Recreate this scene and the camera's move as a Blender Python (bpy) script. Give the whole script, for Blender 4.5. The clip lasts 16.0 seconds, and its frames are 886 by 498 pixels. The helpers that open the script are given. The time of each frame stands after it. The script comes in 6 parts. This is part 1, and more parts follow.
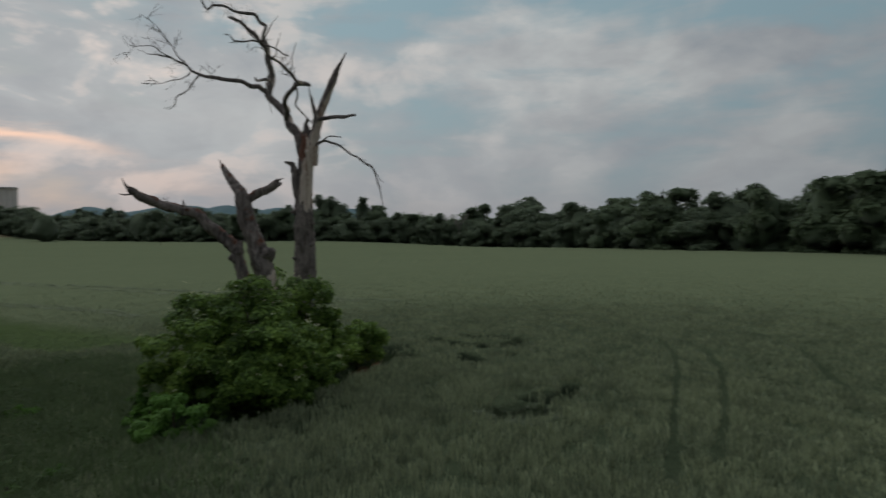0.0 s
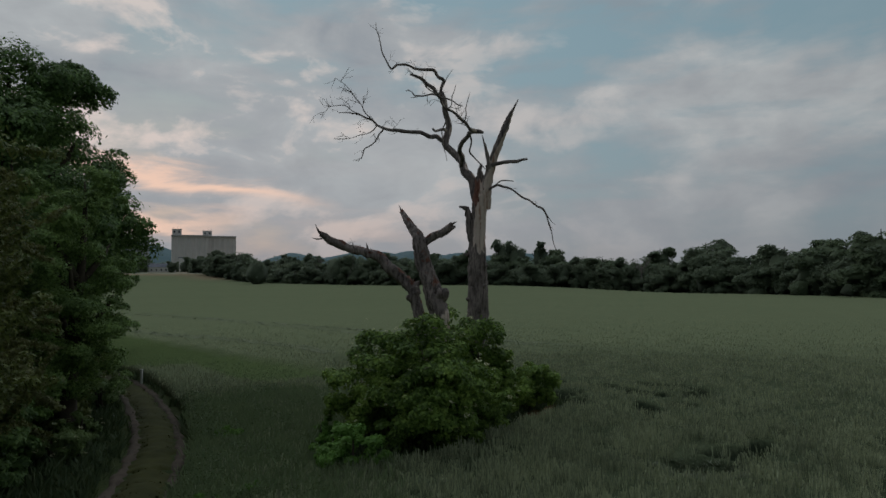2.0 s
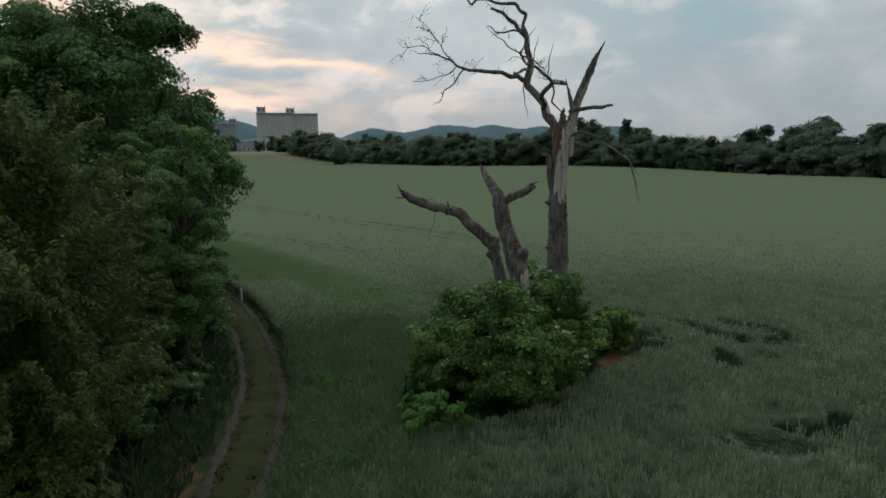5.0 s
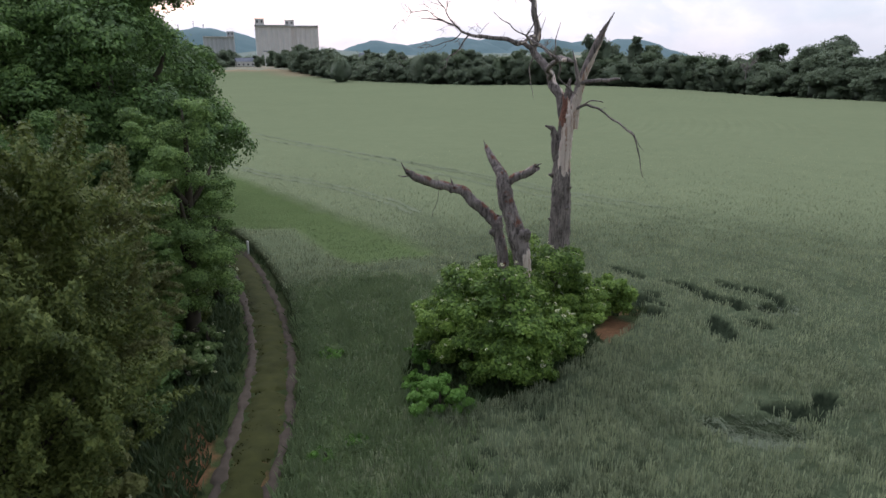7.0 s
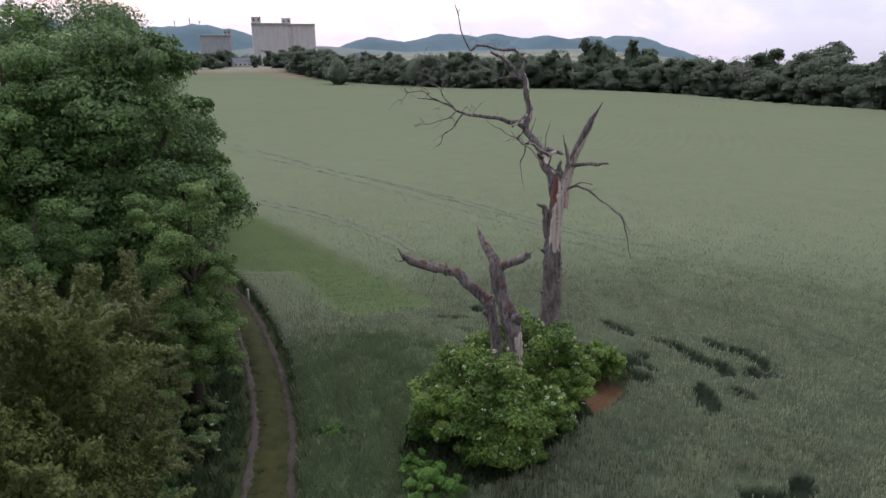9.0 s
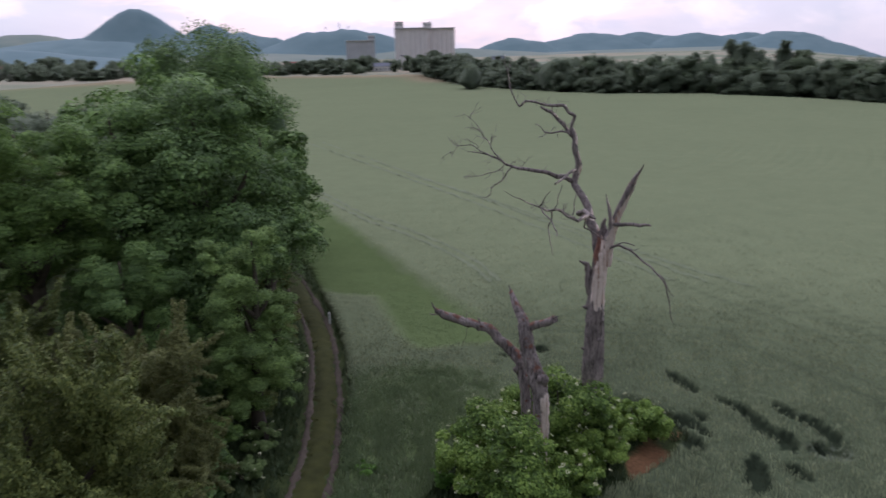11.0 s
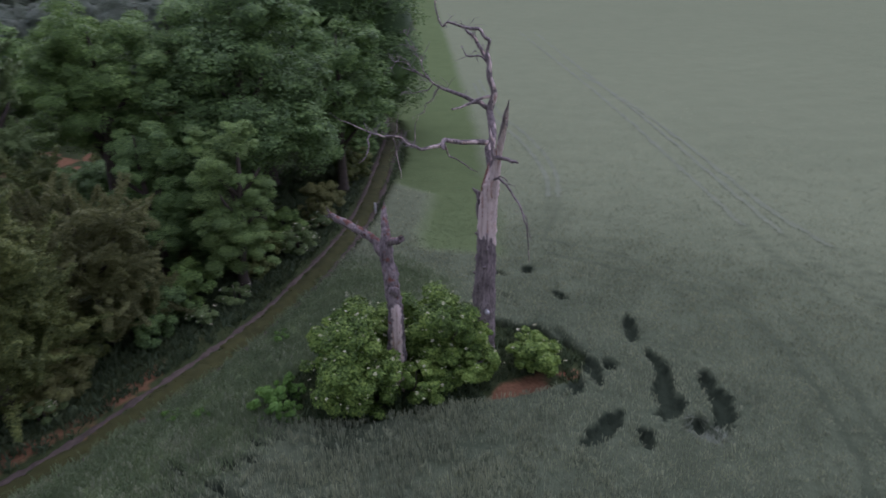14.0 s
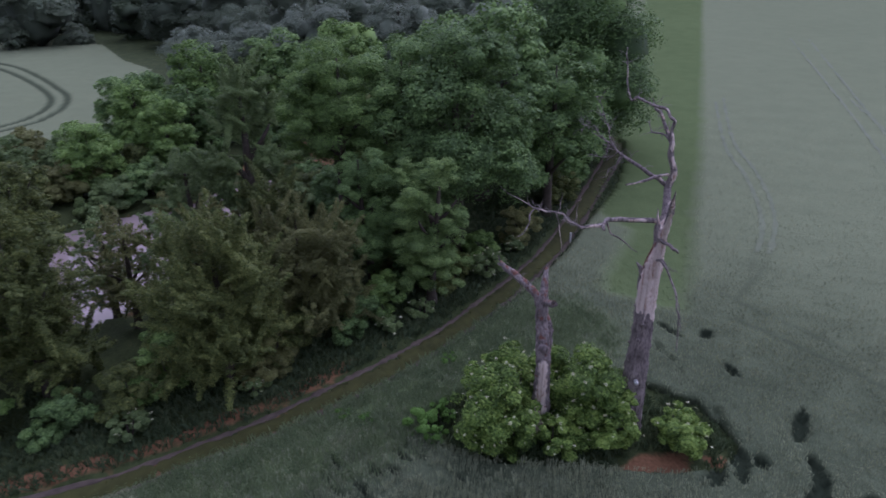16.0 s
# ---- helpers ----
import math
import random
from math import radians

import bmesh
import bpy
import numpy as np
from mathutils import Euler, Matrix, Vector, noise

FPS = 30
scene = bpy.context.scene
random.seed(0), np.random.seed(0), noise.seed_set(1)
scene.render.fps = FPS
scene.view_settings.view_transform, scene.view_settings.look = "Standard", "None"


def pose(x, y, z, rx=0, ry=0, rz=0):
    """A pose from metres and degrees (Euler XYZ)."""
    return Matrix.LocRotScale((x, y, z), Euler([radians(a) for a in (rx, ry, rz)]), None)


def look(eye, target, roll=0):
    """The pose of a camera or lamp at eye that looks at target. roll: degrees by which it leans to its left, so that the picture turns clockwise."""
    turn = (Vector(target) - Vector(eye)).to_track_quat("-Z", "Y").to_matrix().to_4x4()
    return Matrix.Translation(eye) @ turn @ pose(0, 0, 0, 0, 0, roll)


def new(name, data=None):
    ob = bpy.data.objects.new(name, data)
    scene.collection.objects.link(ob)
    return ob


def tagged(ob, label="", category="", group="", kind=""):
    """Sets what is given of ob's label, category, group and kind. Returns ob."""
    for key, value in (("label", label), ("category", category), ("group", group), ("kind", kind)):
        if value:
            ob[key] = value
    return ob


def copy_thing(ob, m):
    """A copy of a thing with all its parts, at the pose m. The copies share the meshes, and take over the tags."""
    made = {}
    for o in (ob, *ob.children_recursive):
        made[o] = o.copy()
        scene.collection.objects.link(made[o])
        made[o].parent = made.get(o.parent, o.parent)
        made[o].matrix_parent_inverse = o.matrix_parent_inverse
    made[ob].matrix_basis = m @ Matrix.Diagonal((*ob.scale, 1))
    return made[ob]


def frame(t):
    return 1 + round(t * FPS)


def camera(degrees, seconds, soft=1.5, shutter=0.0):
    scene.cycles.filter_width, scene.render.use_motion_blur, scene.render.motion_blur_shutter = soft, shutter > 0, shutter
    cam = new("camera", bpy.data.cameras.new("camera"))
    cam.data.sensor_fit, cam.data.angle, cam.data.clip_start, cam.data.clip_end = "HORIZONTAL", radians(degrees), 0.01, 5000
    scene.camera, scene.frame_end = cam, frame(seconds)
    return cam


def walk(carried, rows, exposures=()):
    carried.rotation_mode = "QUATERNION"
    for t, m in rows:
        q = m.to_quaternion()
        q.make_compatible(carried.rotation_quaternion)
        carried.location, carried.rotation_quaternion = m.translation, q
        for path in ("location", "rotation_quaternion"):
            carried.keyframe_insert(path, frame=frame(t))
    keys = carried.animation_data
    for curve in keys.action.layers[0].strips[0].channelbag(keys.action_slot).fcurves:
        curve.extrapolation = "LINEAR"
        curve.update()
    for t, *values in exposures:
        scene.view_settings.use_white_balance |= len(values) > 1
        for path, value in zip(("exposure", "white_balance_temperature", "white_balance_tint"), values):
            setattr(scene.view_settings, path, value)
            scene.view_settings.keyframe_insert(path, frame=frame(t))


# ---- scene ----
cam = camera(67.2, 16.0, 1.5, 0.5)
PATH = [
    (0, (-0.489, 0.866, 5.909), (-0.454, 2.866, 5.867), -0.9),
    (0.5, (-0.222, 0.839, 5.838), (-0.471, 2.823, 5.807), -0.9),
    (1, (-0.216, 0.738, 5.837), (-0.694, 2.68, 5.841), -0.8),
    (1.5, (-0.193, 0.689, 5.817), (-0.684, 2.626, 5.888), -0.6),
    (2, (-0.188, 0.669, 5.784), (-0.677, 2.606, 5.883), -0.6),
    (2.5, (-0.19, 0.655, 6.051), (-0.677, 2.592, 6.15), -0.5),
    (3, (-0.158, 0.615, 6.693), (-0.646, 2.554, 6.756), -0.7),
    (3.5, (-0.138, 0.483, 7.314), (-0.581, 2.433, 7.296), -0.5),
    (4, (-0.02, 0.516, 7.726), (-0.136, 2.51, 7.619), -0.7),
    (4.5, (-0.2, 0.651, 8.244), (-0.475, 2.623, 8.05), -1.0),
    (5, (-0.101, 0.45, 8.93), (-0.816, 2.298, 8.657), -0.9),
    (7.5, (-0.1, 0.517, 12.073), (-0.805, 2.312, 11.543), -0.7),
    (8, (-0.032, 0.462, 12.999), (-0.737, 2.258, 12.47), -0.7),
    (8.5, (0.008, 0.473, 13.915), (-0.696, 2.269, 13.386), -0.6),
    (9, (0.056, 0.468, 14.831), (-0.645, 2.265, 14.303), -0.7),
    (11.5, (5.867, 2.887, 17.708), (4.547, 4.295, 17.185), -0.9),
    (12, (8.435, 3.813, 18.172), (6.904, 4.979, 17.63), -0.4),
    (12.5, (10.327, 5.315, 17.908), (8.825, 6.487, 17.299), -0.4),
    (13, (12.303, 7.248, 18.137), (10.834, 8.404, 17.426), -0.3),
    (13.5, (14.388, 9.682, 18.22), (12.946, 10.814, 17.418), -0.3),
    (14, (15.794, 11.745, 18.549), (14.284, 12.771, 17.732), -0.3),
    (14.5, (16.774, 13.125, 19.486), (15.123, 13.877, 18.643), -0.4),
    (15, (17.243, 14.014, 20.501), (15.543, 14.647, 19.659), -0.6),
    (15.5, (17.414, 14.282, 21.406), (15.669, 14.791, 20.572), -0.6),
    (16, (17.518, 14.239, 22.429), (15.756, 14.634, 21.569), -0.7),
]
STOPS = [(0, -0.03, 6200, 1), (1.2, -0.14, 6100, 1), (2.0, -0.2, 6060, 1), (3.0, -0.32, 6000, 1), (3.7, -0.2, 5960, 0), (4.5, 0.05, 5900, -3), (5, 0.33, 5900, -4), (7.5, 1.48, 5940, 15), (9, 1.38, 5920, 20), (11.5, 1.18, 5820, 22), (12.5, 1.32, 5760, 27), (13.5, 1.27, 5520, 34), (14.5, 1.24, 5380, 35), (16, 1.21, 5200, 36)]
walk(cam, [(t, look(eye, target, roll)) for t, eye, target, roll in PATH], STOPS)

# ---- world, sun ----
SUNSET = radians(38)  # compass turn of the afterglow, left of +y


def nodes_of(tree):
    tree.nodes.clear()

    def node(kind, **settings):
        n = tree.nodes.new(kind)
        for key, value in settings.items():
            if key == "ins":
                for k, v in value.items():
                    if isinstance(v, bpy.types.NodeSocket):
                        tree.links.new(v, n.inputs[k])
                    else:
                        n.inputs[k].default_value = v
            elif key == "op":
                n.operation = v_op(value)
            elif key == "blend":
                n.blend_type = value
            elif key == "dtype":
                n.data_type = value
            elif key == "stops":
                ramp = n.color_ramp
                while len(ramp.elements) < len(value):
                    ramp.elements.new(0.5)
                for el, (p, c) in zip(ramp.elements, value):
                    el.position, el.color = p, (*c, 1) if len(c) == 3 else c
        return n
    return node


def v_op(name):
    return name


def mixer(node, fac, a, b, blend="MIX"):
    n = node("ShaderNodeMix", dtype="RGBA", blend=blend)
    for sock, v in ((n.inputs[0], fac), (n.inputs[6], a), (n.inputs[7], b)):
        if isinstance(v, bpy.types.NodeSocket):
            n.id_data.links.new(v, sock)
        else:
            sock.default_value = (*v, 1) if isinstance(v, tuple) and len(v) == 3 else v
    return n.outputs[2]


def maths(node, op, a, b=0.0, c=0.0, clamp=False):
    n = node("ShaderNodeMath", op=op)
    n.use_clamp = clamp
    for sock, v in zip(n.inputs, (a, b, c)):
        if isinstance(v, bpy.types.NodeSocket):
            n.id_data.links.new(v, sock)
        else:
            sock.default_value = v
    return n.outputs[0]


def ramped(node, fac, *stops):
    return node("ShaderNodeValToRGB", ins={0: fac}, stops=stops).outputs[0]


def grain(node, vec, scale, detail=4.0, rough=0.55, w=0.0):
    n = node("ShaderNodeTexNoise", ins={"Scale": scale, "Detail": detail, "Roughness": rough, "Distortion": w})
    if vec is not None:
        n.id_data.links.new(vec, n.inputs["Vector"])
    return n.outputs[0]


world = bpy.data.worlds.new("evening_sky")
scene.world = world
world.use_nodes = True
nd = nodes_of(world.node_tree)
way = nd("ShaderNodeTexCoord").outputs["Generated"]
sep = nd("ShaderNodeSeparateXYZ", ins={0: way}).outputs
up = maths(nd, "MAXIMUM", sep[2], 0.0)
height = maths(nd, "MULTIPLY", maths(nd, "ARCSINE", sep[2]), 57.296)
compass = maths(nd, "MULTIPLY", maths(nd, "ARCTAN2", maths(nd, "MULTIPLY", sep[0], -1.0), sep[1]), 57.296)
puffed = nd("ShaderNodeMapping", ins={"Vector": way, "Scale": (1.0, 1.0, 1.9), "Location": (0.35, 0.1, 0.2)}).outputs[0]
combed = nd("ShaderNodeMapping", ins={"Vector": way, "Scale": (1.0, 1.0, 4.5), "Location": (0.1, 0.7, 0.3)}).outputs[0]
big = grain(nd, puffed, 3.1, 7.0, 0.52, 0.35)
wisp = grain(nd, puffed, 7.5, 8.0, 0.55, 0.3)
bars = grain(nd, combed, 3.4, 7.0, 0.54, 0.25)
sky = nd("ShaderNodeTexSky")
sky.sky_type, sky.sun_disc = "NISHITA", False
sky.sun_elevation, sky.sun_rotation = radians(3), -SUNSET
sky.air_density, sky.dust_density = 1.2, 1.5
clear = mixer(nd, 0.85, nd("ShaderNodeVectorMath", op="SCALE", ins={0: sky.outputs[0], 3: 0.12}).outputs[0], (0.285, 0.385, 0.45))
tone = maths(nd, "ADD", maths(nd, "MULTIPLY", big, 0.55), maths(nd, "MULTIPLY", wisp, 0.45))
grey = ramped(nd, tone, (0.38, (0.315, 0.318, 0.348)), (0.5, (0.425, 0.408, 0.42)), (0.62, (0.545, 0.525, 0.525)))
cover = ramped(nd, maths(nd, "ADD", maths(nd, "MULTIPLY", bars, 0.5), maths(nd, "MULTIPLY", big, 0.5)), (0.42, (0, 0, 0)), (0.53, (1, 1, 1)))
layer = mixer(nd, cover, clear, grey)
toward = maths(nd, "ADD", maths(nd, "MULTIPLY", sep[0], -math.sin(SUNSET)), maths(nd, "MULTIPLY", sep[1], math.cos(SUNSET)))
sunward = maths(nd, "MAXIMUM", toward, 0.0)
kissed = maths(nd, "MULTIPLY", ramped(nd, wisp, (0.51, (0, 0, 0)), (0.62, (1, 1, 1))), maths(nd, "MULTIPLY", maths(nd, "POWER", sunward, 6.0), 1.0), clamp=True)
layer = mixer(nd, kissed, layer, (0.86, 0.67, 0.60))
blush = maths(nd, "MULTIPLY", maths(nd, "POWER", maths(nd, "SUBTRACT", 1.0, up, clamp=True), 7.0), 0.95)
haze = mixer(nd, maths(nd, "POWER", sunward, 3.0), (0.255, 0.252, 0.272), (0.365, 0.308, 0.315))
layer = mixer(nd, blush, layer, mixer(nd, maths(nd, "MULTIPLY", ramped(nd, bars, (0.42, (0, 0, 0)), (0.6, (1, 1, 1))), 0.55), haze, (0.255, 0.26, 0.29)))
# the last lit gaps in the cloud over the afterglow
streak = grain(nd, nd("ShaderNodeMapping", ins={"Vector": way, "Scale": (3.0, 3.0, 14.0), "Location": (0.31, 0.2, 0.46)}).outputs[0], 2.2, 5.0, 0.55, 0.3)


def rift(at, slope, left, right, thick, wave=5.0):
    """How strongly a long lit gap shows: it lies at the height at (degrees) at compass turn 33, sloping, between two turns."""
    line = maths(nd, "ADD", maths(nd, "MULTIPLY_ADD", maths(nd, "SUBTRACT", compass, 33.0), slope, at), maths(nd, "MULTIPLY", maths(nd, "SUBTRACT", streak, 0.5), wave))
    off = maths(nd, "DIVIDE", maths(nd, "SUBTRACT", height, line), thick)
    bell = maths(nd, "POWER", 2.718, maths(nd, "MULTIPLY", maths(nd, "MULTIPLY", off, off), -1.0))
    ends = maths(nd, "MULTIPLY", nd("ShaderNodeMapRange", ins={0: compass, 1: right, 2: right + 9.0}).outputs[0], nd("ShaderNodeMapRange", ins={0: compass, 1: left, 2: left - 12.0}).outputs[0])
    return maths(nd, "MULTIPLY", bell, ends)


lit = maths(nd, "ADD", maths(nd, "ADD", rift(8.0, 0.17, 64.0, 22.5, 0.75), rift(5.0, 0.03, 60.0, 29.0, 0.6)), maths(nd, "MULTIPLY", rift(4.6, 0.0, 30.0, 13.0, 0.9), 0.3))
layer = mixer(nd, maths(nd, "MULTIPLY", lit, 0.9, clamp=True), layer, (0.99, 0.62, 0.47))
side = maths(nd, "MULTIPLY_ADD", toward, 0.36, 0.74)
back = nd("ShaderNodeBackground", ins={"Color": layer, "Strength": side})
world.node_tree.links.new(back.outputs[0], nd("ShaderNodeOutputWorld").inputs[0])

sun = new("sun", bpy.data.lights.new("sun", "SUN"))
sun.data.energy, sun.data.angle, sun.data.color = 0.5, radians(70), (1.0, 0.95, 0.92)
sun.matrix_world = look((0, 0, 80), (40, -35, 0))

# ---- materials ----


def material(name, rough=0.85, spec=0.3):
    m = bpy.data.materials.new(name)
    m.use_nodes = True
    node = nodes_of(m.node_tree)
    shader = node("ShaderNodeBsdfPrincipled", ins={"Roughness": rough, "Specular IOR Level": spec})
    out = node("ShaderNodeOutputMaterial")
    m.node_tree.links.new(shader.outputs[0], out.inputs[0])
    return m, node, shader, out


def finish(m, shader, colour, height=None, strength=0.4, distance=0.02, node=None):
    m.node_tree.links.new(colour, shader.inputs["Base Color"])
    if height is not None:
        bump = node("ShaderNodeBump", ins={"Strength": strength, "Distance": distance, "Height": height})
        m.node_tree.links.new(bump.outputs[0], shader.inputs["Normal"])
    return m


def place_of(node):
    return node("ShaderNodeNewGeometry").outputs["Position"]


def attribute(node, name):
    n = node("ShaderNodeAttribute")
    n.attribute_name = name
    return n.outputs["Fac"]


def leaf_material(name, dark, mid, light, thin=0.3, up=0.45, span=0.3):
    m, node, shader, out = material(name, 0.6, 0.25)
    geo = node("ShaderNodeNewGeometry")
    one = geo.outputs["Random Per Island"]
    tree = node("ShaderNodeObjectInfo").outputs["Random"]
    patch = grain(node, geo.outputs["Position"], 0.7, 4.0)
    tone = maths(node, "ADD", maths(node, "MULTIPLY", one, 0.34), maths(node, "MULTIPLY", patch, 0.66))
    tone = maths(node, "ADD", tone, maths(node, "MULTIPLY", maths(node, "SUBTRACT", tree, 0.5), 0.16))
    colour = ramped(node, tone, (0.5 - span, dark), (0.5, mid), (0.5 + span, light))
    finish(m, shader, colour)
    soft = node("ShaderNodeVectorMath", op="ADD", ins={0: geo.outputs["Normal"], 1: (0, 0, up)})
    soft = node("ShaderNodeVectorMath", op="NORMALIZE", ins={0: soft.outputs[0]}).outputs[0]
    m.node_tree.links.new(soft, shader.inputs["Normal"])
    thinner = node("ShaderNodeBsdfTranslucent", ins={"Color": mixer(node, 0.5, colour, light)})
    both = node("ShaderNodeMixShader", ins={0: thin, 1: shader.outputs[0], 2: thinner.outputs[0]})
    m.node_tree.links.new(both.outputs[0], out.inputs[0])
    return m


LEAF_OAK = leaf_material("oak_leaf", (0.058, 0.102, 0.032), (0.126, 0.209, 0.064), (0.236, 0.36, 0.104), 0.22, 0.3, 0.2)
LEAF_BRIGHT = leaf_material("fresh_leaf", (0.074, 0.125, 0.032), (0.146, 0.240, 0.060), (0.270, 0.410, 0.102), 0.25, 0.3, 0.19)
LEAF_MAPLE = leaf_material("maple_leaf", (0.080, 0.130, 0.040), (0.168, 0.258, 0.078), (0.315, 0.445, 0.132), 0.25, 0.3, 0.19)
LEAF_OLIVE = leaf_material("olive_leaf", (0.050, 0.067, 0.020), (0.111, 0.144, 0.038), (0.205, 0.236, 0.062), 0.25, 0.3, 0.2)
LEAF_ASH = leaf_material("ash_leaf", (0.072, 0.106, 0.041), (0.150, 0.214, 0.074), (0.240, 0.324, 0.115))
LEAF_BROWN = leaf_material("brownish_leaf", (0.076, 0.087, 0.030), (0.160, 0.174, 0.057), (0.265, 0.278, 0.092))
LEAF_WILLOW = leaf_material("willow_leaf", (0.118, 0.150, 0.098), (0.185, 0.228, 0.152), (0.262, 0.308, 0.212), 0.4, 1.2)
LEAF_ELDER = leaf_material("elder_leaf", (0.050, 0.092, 0.018), (0.150, 0.244, 0.046), (0.310, 0.430, 0.088), 0.25, 0.3, 0.2)
LEAF_SAPLING = leaf_material("sapling_leaf", (0.07, 0.15, 0.027), (0.13, 0.255, 0.045), (0.2, 0.36, 0.072), 0.3)
# Next three leaf colours are lightened and greyed to paint in distance haze.
LEAF_FAR = leaf_material("hazed_copse_leaf", (0.132, 0.170, 0.108), (0.172, 0.215, 0.136), (0.220, 0.266, 0.168), 0.5, 1.6)
LEAF_HEDGE = leaf_material("hazed_hedgerow_leaf", (0.105, 0.142, 0.080), (0.144, 0.188, 0.104), (0.186, 0.238, 0.132), 0.45, 1.4)
LEAF_HAZY = leaf_material("hazed_grey_brown_leaf", (0.165, 0.178, 0.132), (0.215, 0.230, 0.170), (0.275, 0.290, 0.212), 0.4, 1.3)
LAWN = leaf_material("meadow_blade", (0.142, 0.196, 0.088), (0.186, 0.250, 0.112), (0.232, 0.298, 0.138), 0.2, 1.6)
BLADE = leaf_material("grass_blade", (0.032, 0.055, 0.024), (0.061, 0.093, 0.038), (0.108, 0.138, 0.060), 0.25)
WHEAT = leaf_material("wheat_blade", (0.150, 0.180, 0.104), (0.308, 0.350, 0.204), (0.430, 0.470, 0.272), 0.2, 1.5, 0.16)
WEED = leaf_material("weed_leaf", (0.05, 0.082, 0.031), (0.088, 0.134, 0.05), (0.14, 0.192, 0.075), 0.25)


LODGED_STALK = leaf_material("lodged_stalk", (0.115, 0.138, 0.088), (0.145, 0.17, 0.108), (0.185, 0.212, 0.135), 0.1, 1.2)


def plain(name, low, high, scale=3.0, rough=0.85, bump=0.3, spec=0.3):
    m, node, shader, _ = material(name, rough, spec)
    p = place_of(node)
    n1, n2 = grain(node, p, scale, 6.0), grain(node, p, scale * 0.13, 3.0)
    tone = maths(node, "ADD", maths(node, "MULTIPLY", n1, 0.6), maths(node, "MULTIPLY", n2, 0.4))
    return finish(m, shader, ramped(node, tone, (0.3, low), (0.7, high)), n1, bump, 0.02, node)


def bark_material(name, low, high, pale, bare):
    """Furrowed grey bark, with pale barkless wood where the attribute bare is set."""
    m, node, shader, _ = material(name, 0.85, 0.25)
    p = place_of(node)
    long = node("ShaderNodeMapping", ins={"Vector": p, "Scale": (7.0, 7.0, 1.3)}).outputs[0]
    furrow = grain(node, long, 1.6, 6.0, 0.65, 0.6)
    blot = grain(node, p, 1.7, 4.0)
    bark = mixer(node, ramped(node, grain(node, p, 0.9, 5.0, 0.65), (0.4, (0, 0, 0)), (0.62, (0.5, 0.5, 0.5))), ramped(node, furrow, (0.34, low), (0.58, high)), low)
    wood = ramped(node, grain(node, node("ShaderNodeMapping", ins={"Vector": p, "Scale": (9.0, 9.0, 0.7)}).outputs[0], 1.0, 5.0, 0.6), (0.34, bare), (0.5, pale), (0.75, tuple(min(1, c * 1.2) for c in pale)))
    edge = maths(node, "ADD", attribute(node, "bare"), maths(node, "MULTIPLY", maths(node, "SUBTRACT", blot, 0.5), 0.9))
    naked = ramped(node, edge, (0.47, (0, 0, 0)), (0.53, (1, 1, 1)))
    ripped = ramped(node, maths(node, "ADD", attribute(node, "torn"), maths(node, "MULTIPLY", maths(node, "SUBTRACT", grain(node, p, 3.5, 4.0), 0.5), 1.6)), (0.5, (0, 0, 0)), (0.62, (1, 1, 1)))
    red = ramped(node, furrow, (0.35, (0.09, 0.034, 0.024)), (0.62, (0.25, 0.122, 0.088)))
    return finish(m, shader, mixer(node, ripped, mixer(node, naked, bark, wood), red), furrow, 0.9, 0.05, node)


BARK_DEAD = bark_material("weathered_bark", (0.052, 0.042, 0.039), (0.365, 0.305, 0.290), (0.69, 0.575, 0.51), (0.4, 0.235, 0.165))
BARK = plain("rough_bark", (0.045, 0.037, 0.028), (0.12, 0.1, 0.075), 4.0, 0.9, 0.6)
TWIG = plain("dead_twig", (0.14, 0.12, 0.11), (0.34, 0.30, 0.28), 5.0, 0.9, 0.3)
FLOWER = plain("cream_flower", (0.62, 0.61, 0.36), (0.8, 0.79, 0.54), 20.0, 0.9, 0.2)
RUT = plain("trodden_soil", (0.052, 0.041, 0.032), (0.138, 0.106, 0.085), 2.4, 0.95, 0.6)
MOSS = plain("track_grass", (0.031, 0.035, 0.009), (0.074, 0.077, 0.020), 1.6, 0.95, 0.6)
PALE_CONCRETE = plain("silo_concrete", (0.62, 0.585, 0.575), (0.74, 0.70, 0.685), 0.12, 0.9, 0.1)
DARK_CONCRETE = plain("grey_concrete", (0.42, 0.42, 0.44), (0.54, 0.54, 0.56), 0.12, 0.9, 0.1)
PARAPET = plain("pale_parapet", (0.55, 0.54, 0.52), (0.66, 0.64, 0.62), 0.3, 0.9, 0.1)
TRAM = plain("bent_wheat", (0.135, 0.158, 0.094), (0.185, 0.212, 0.126), 5.0, 0.9, 0.5)
RENDERED = plain("white_render", (0.62, 0.61, 0.59), (0.74, 0.73, 0.7), 0.4, 0.9, 0.1)
ROOF_RED = plain("red_roof_tiles", (0.25, 0.1, 0.09), (0.38, 0.16, 0.145), 0.6, 0.85, 0.2)
ROOF_GREY = plain("slate_roof", (0.14, 0.15, 0.19), (0.24, 0.25, 0.3), 0.6, 0.8, 0.2)
GLASS_DARK = plain("dark_window", (0.03, 0.035, 0.045), (0.06, 0.065, 0.08), 0.5, 0.2, 0.0, 0.5)
STEEL = plain("galvanised_steel", (0.25, 0.25, 0.26), (0.36, 0.36, 0.37), 2.0, 0.5, 0.05)
# Distance haze is painted into both hill colours as a bluish cast.
HILL_WOOD_HAZED = plain("hazed_wooded_hill", (0.120, 0.190, 0.215), (0.180, 0.256, 0.280), 0.012, 0.95, 0.2)
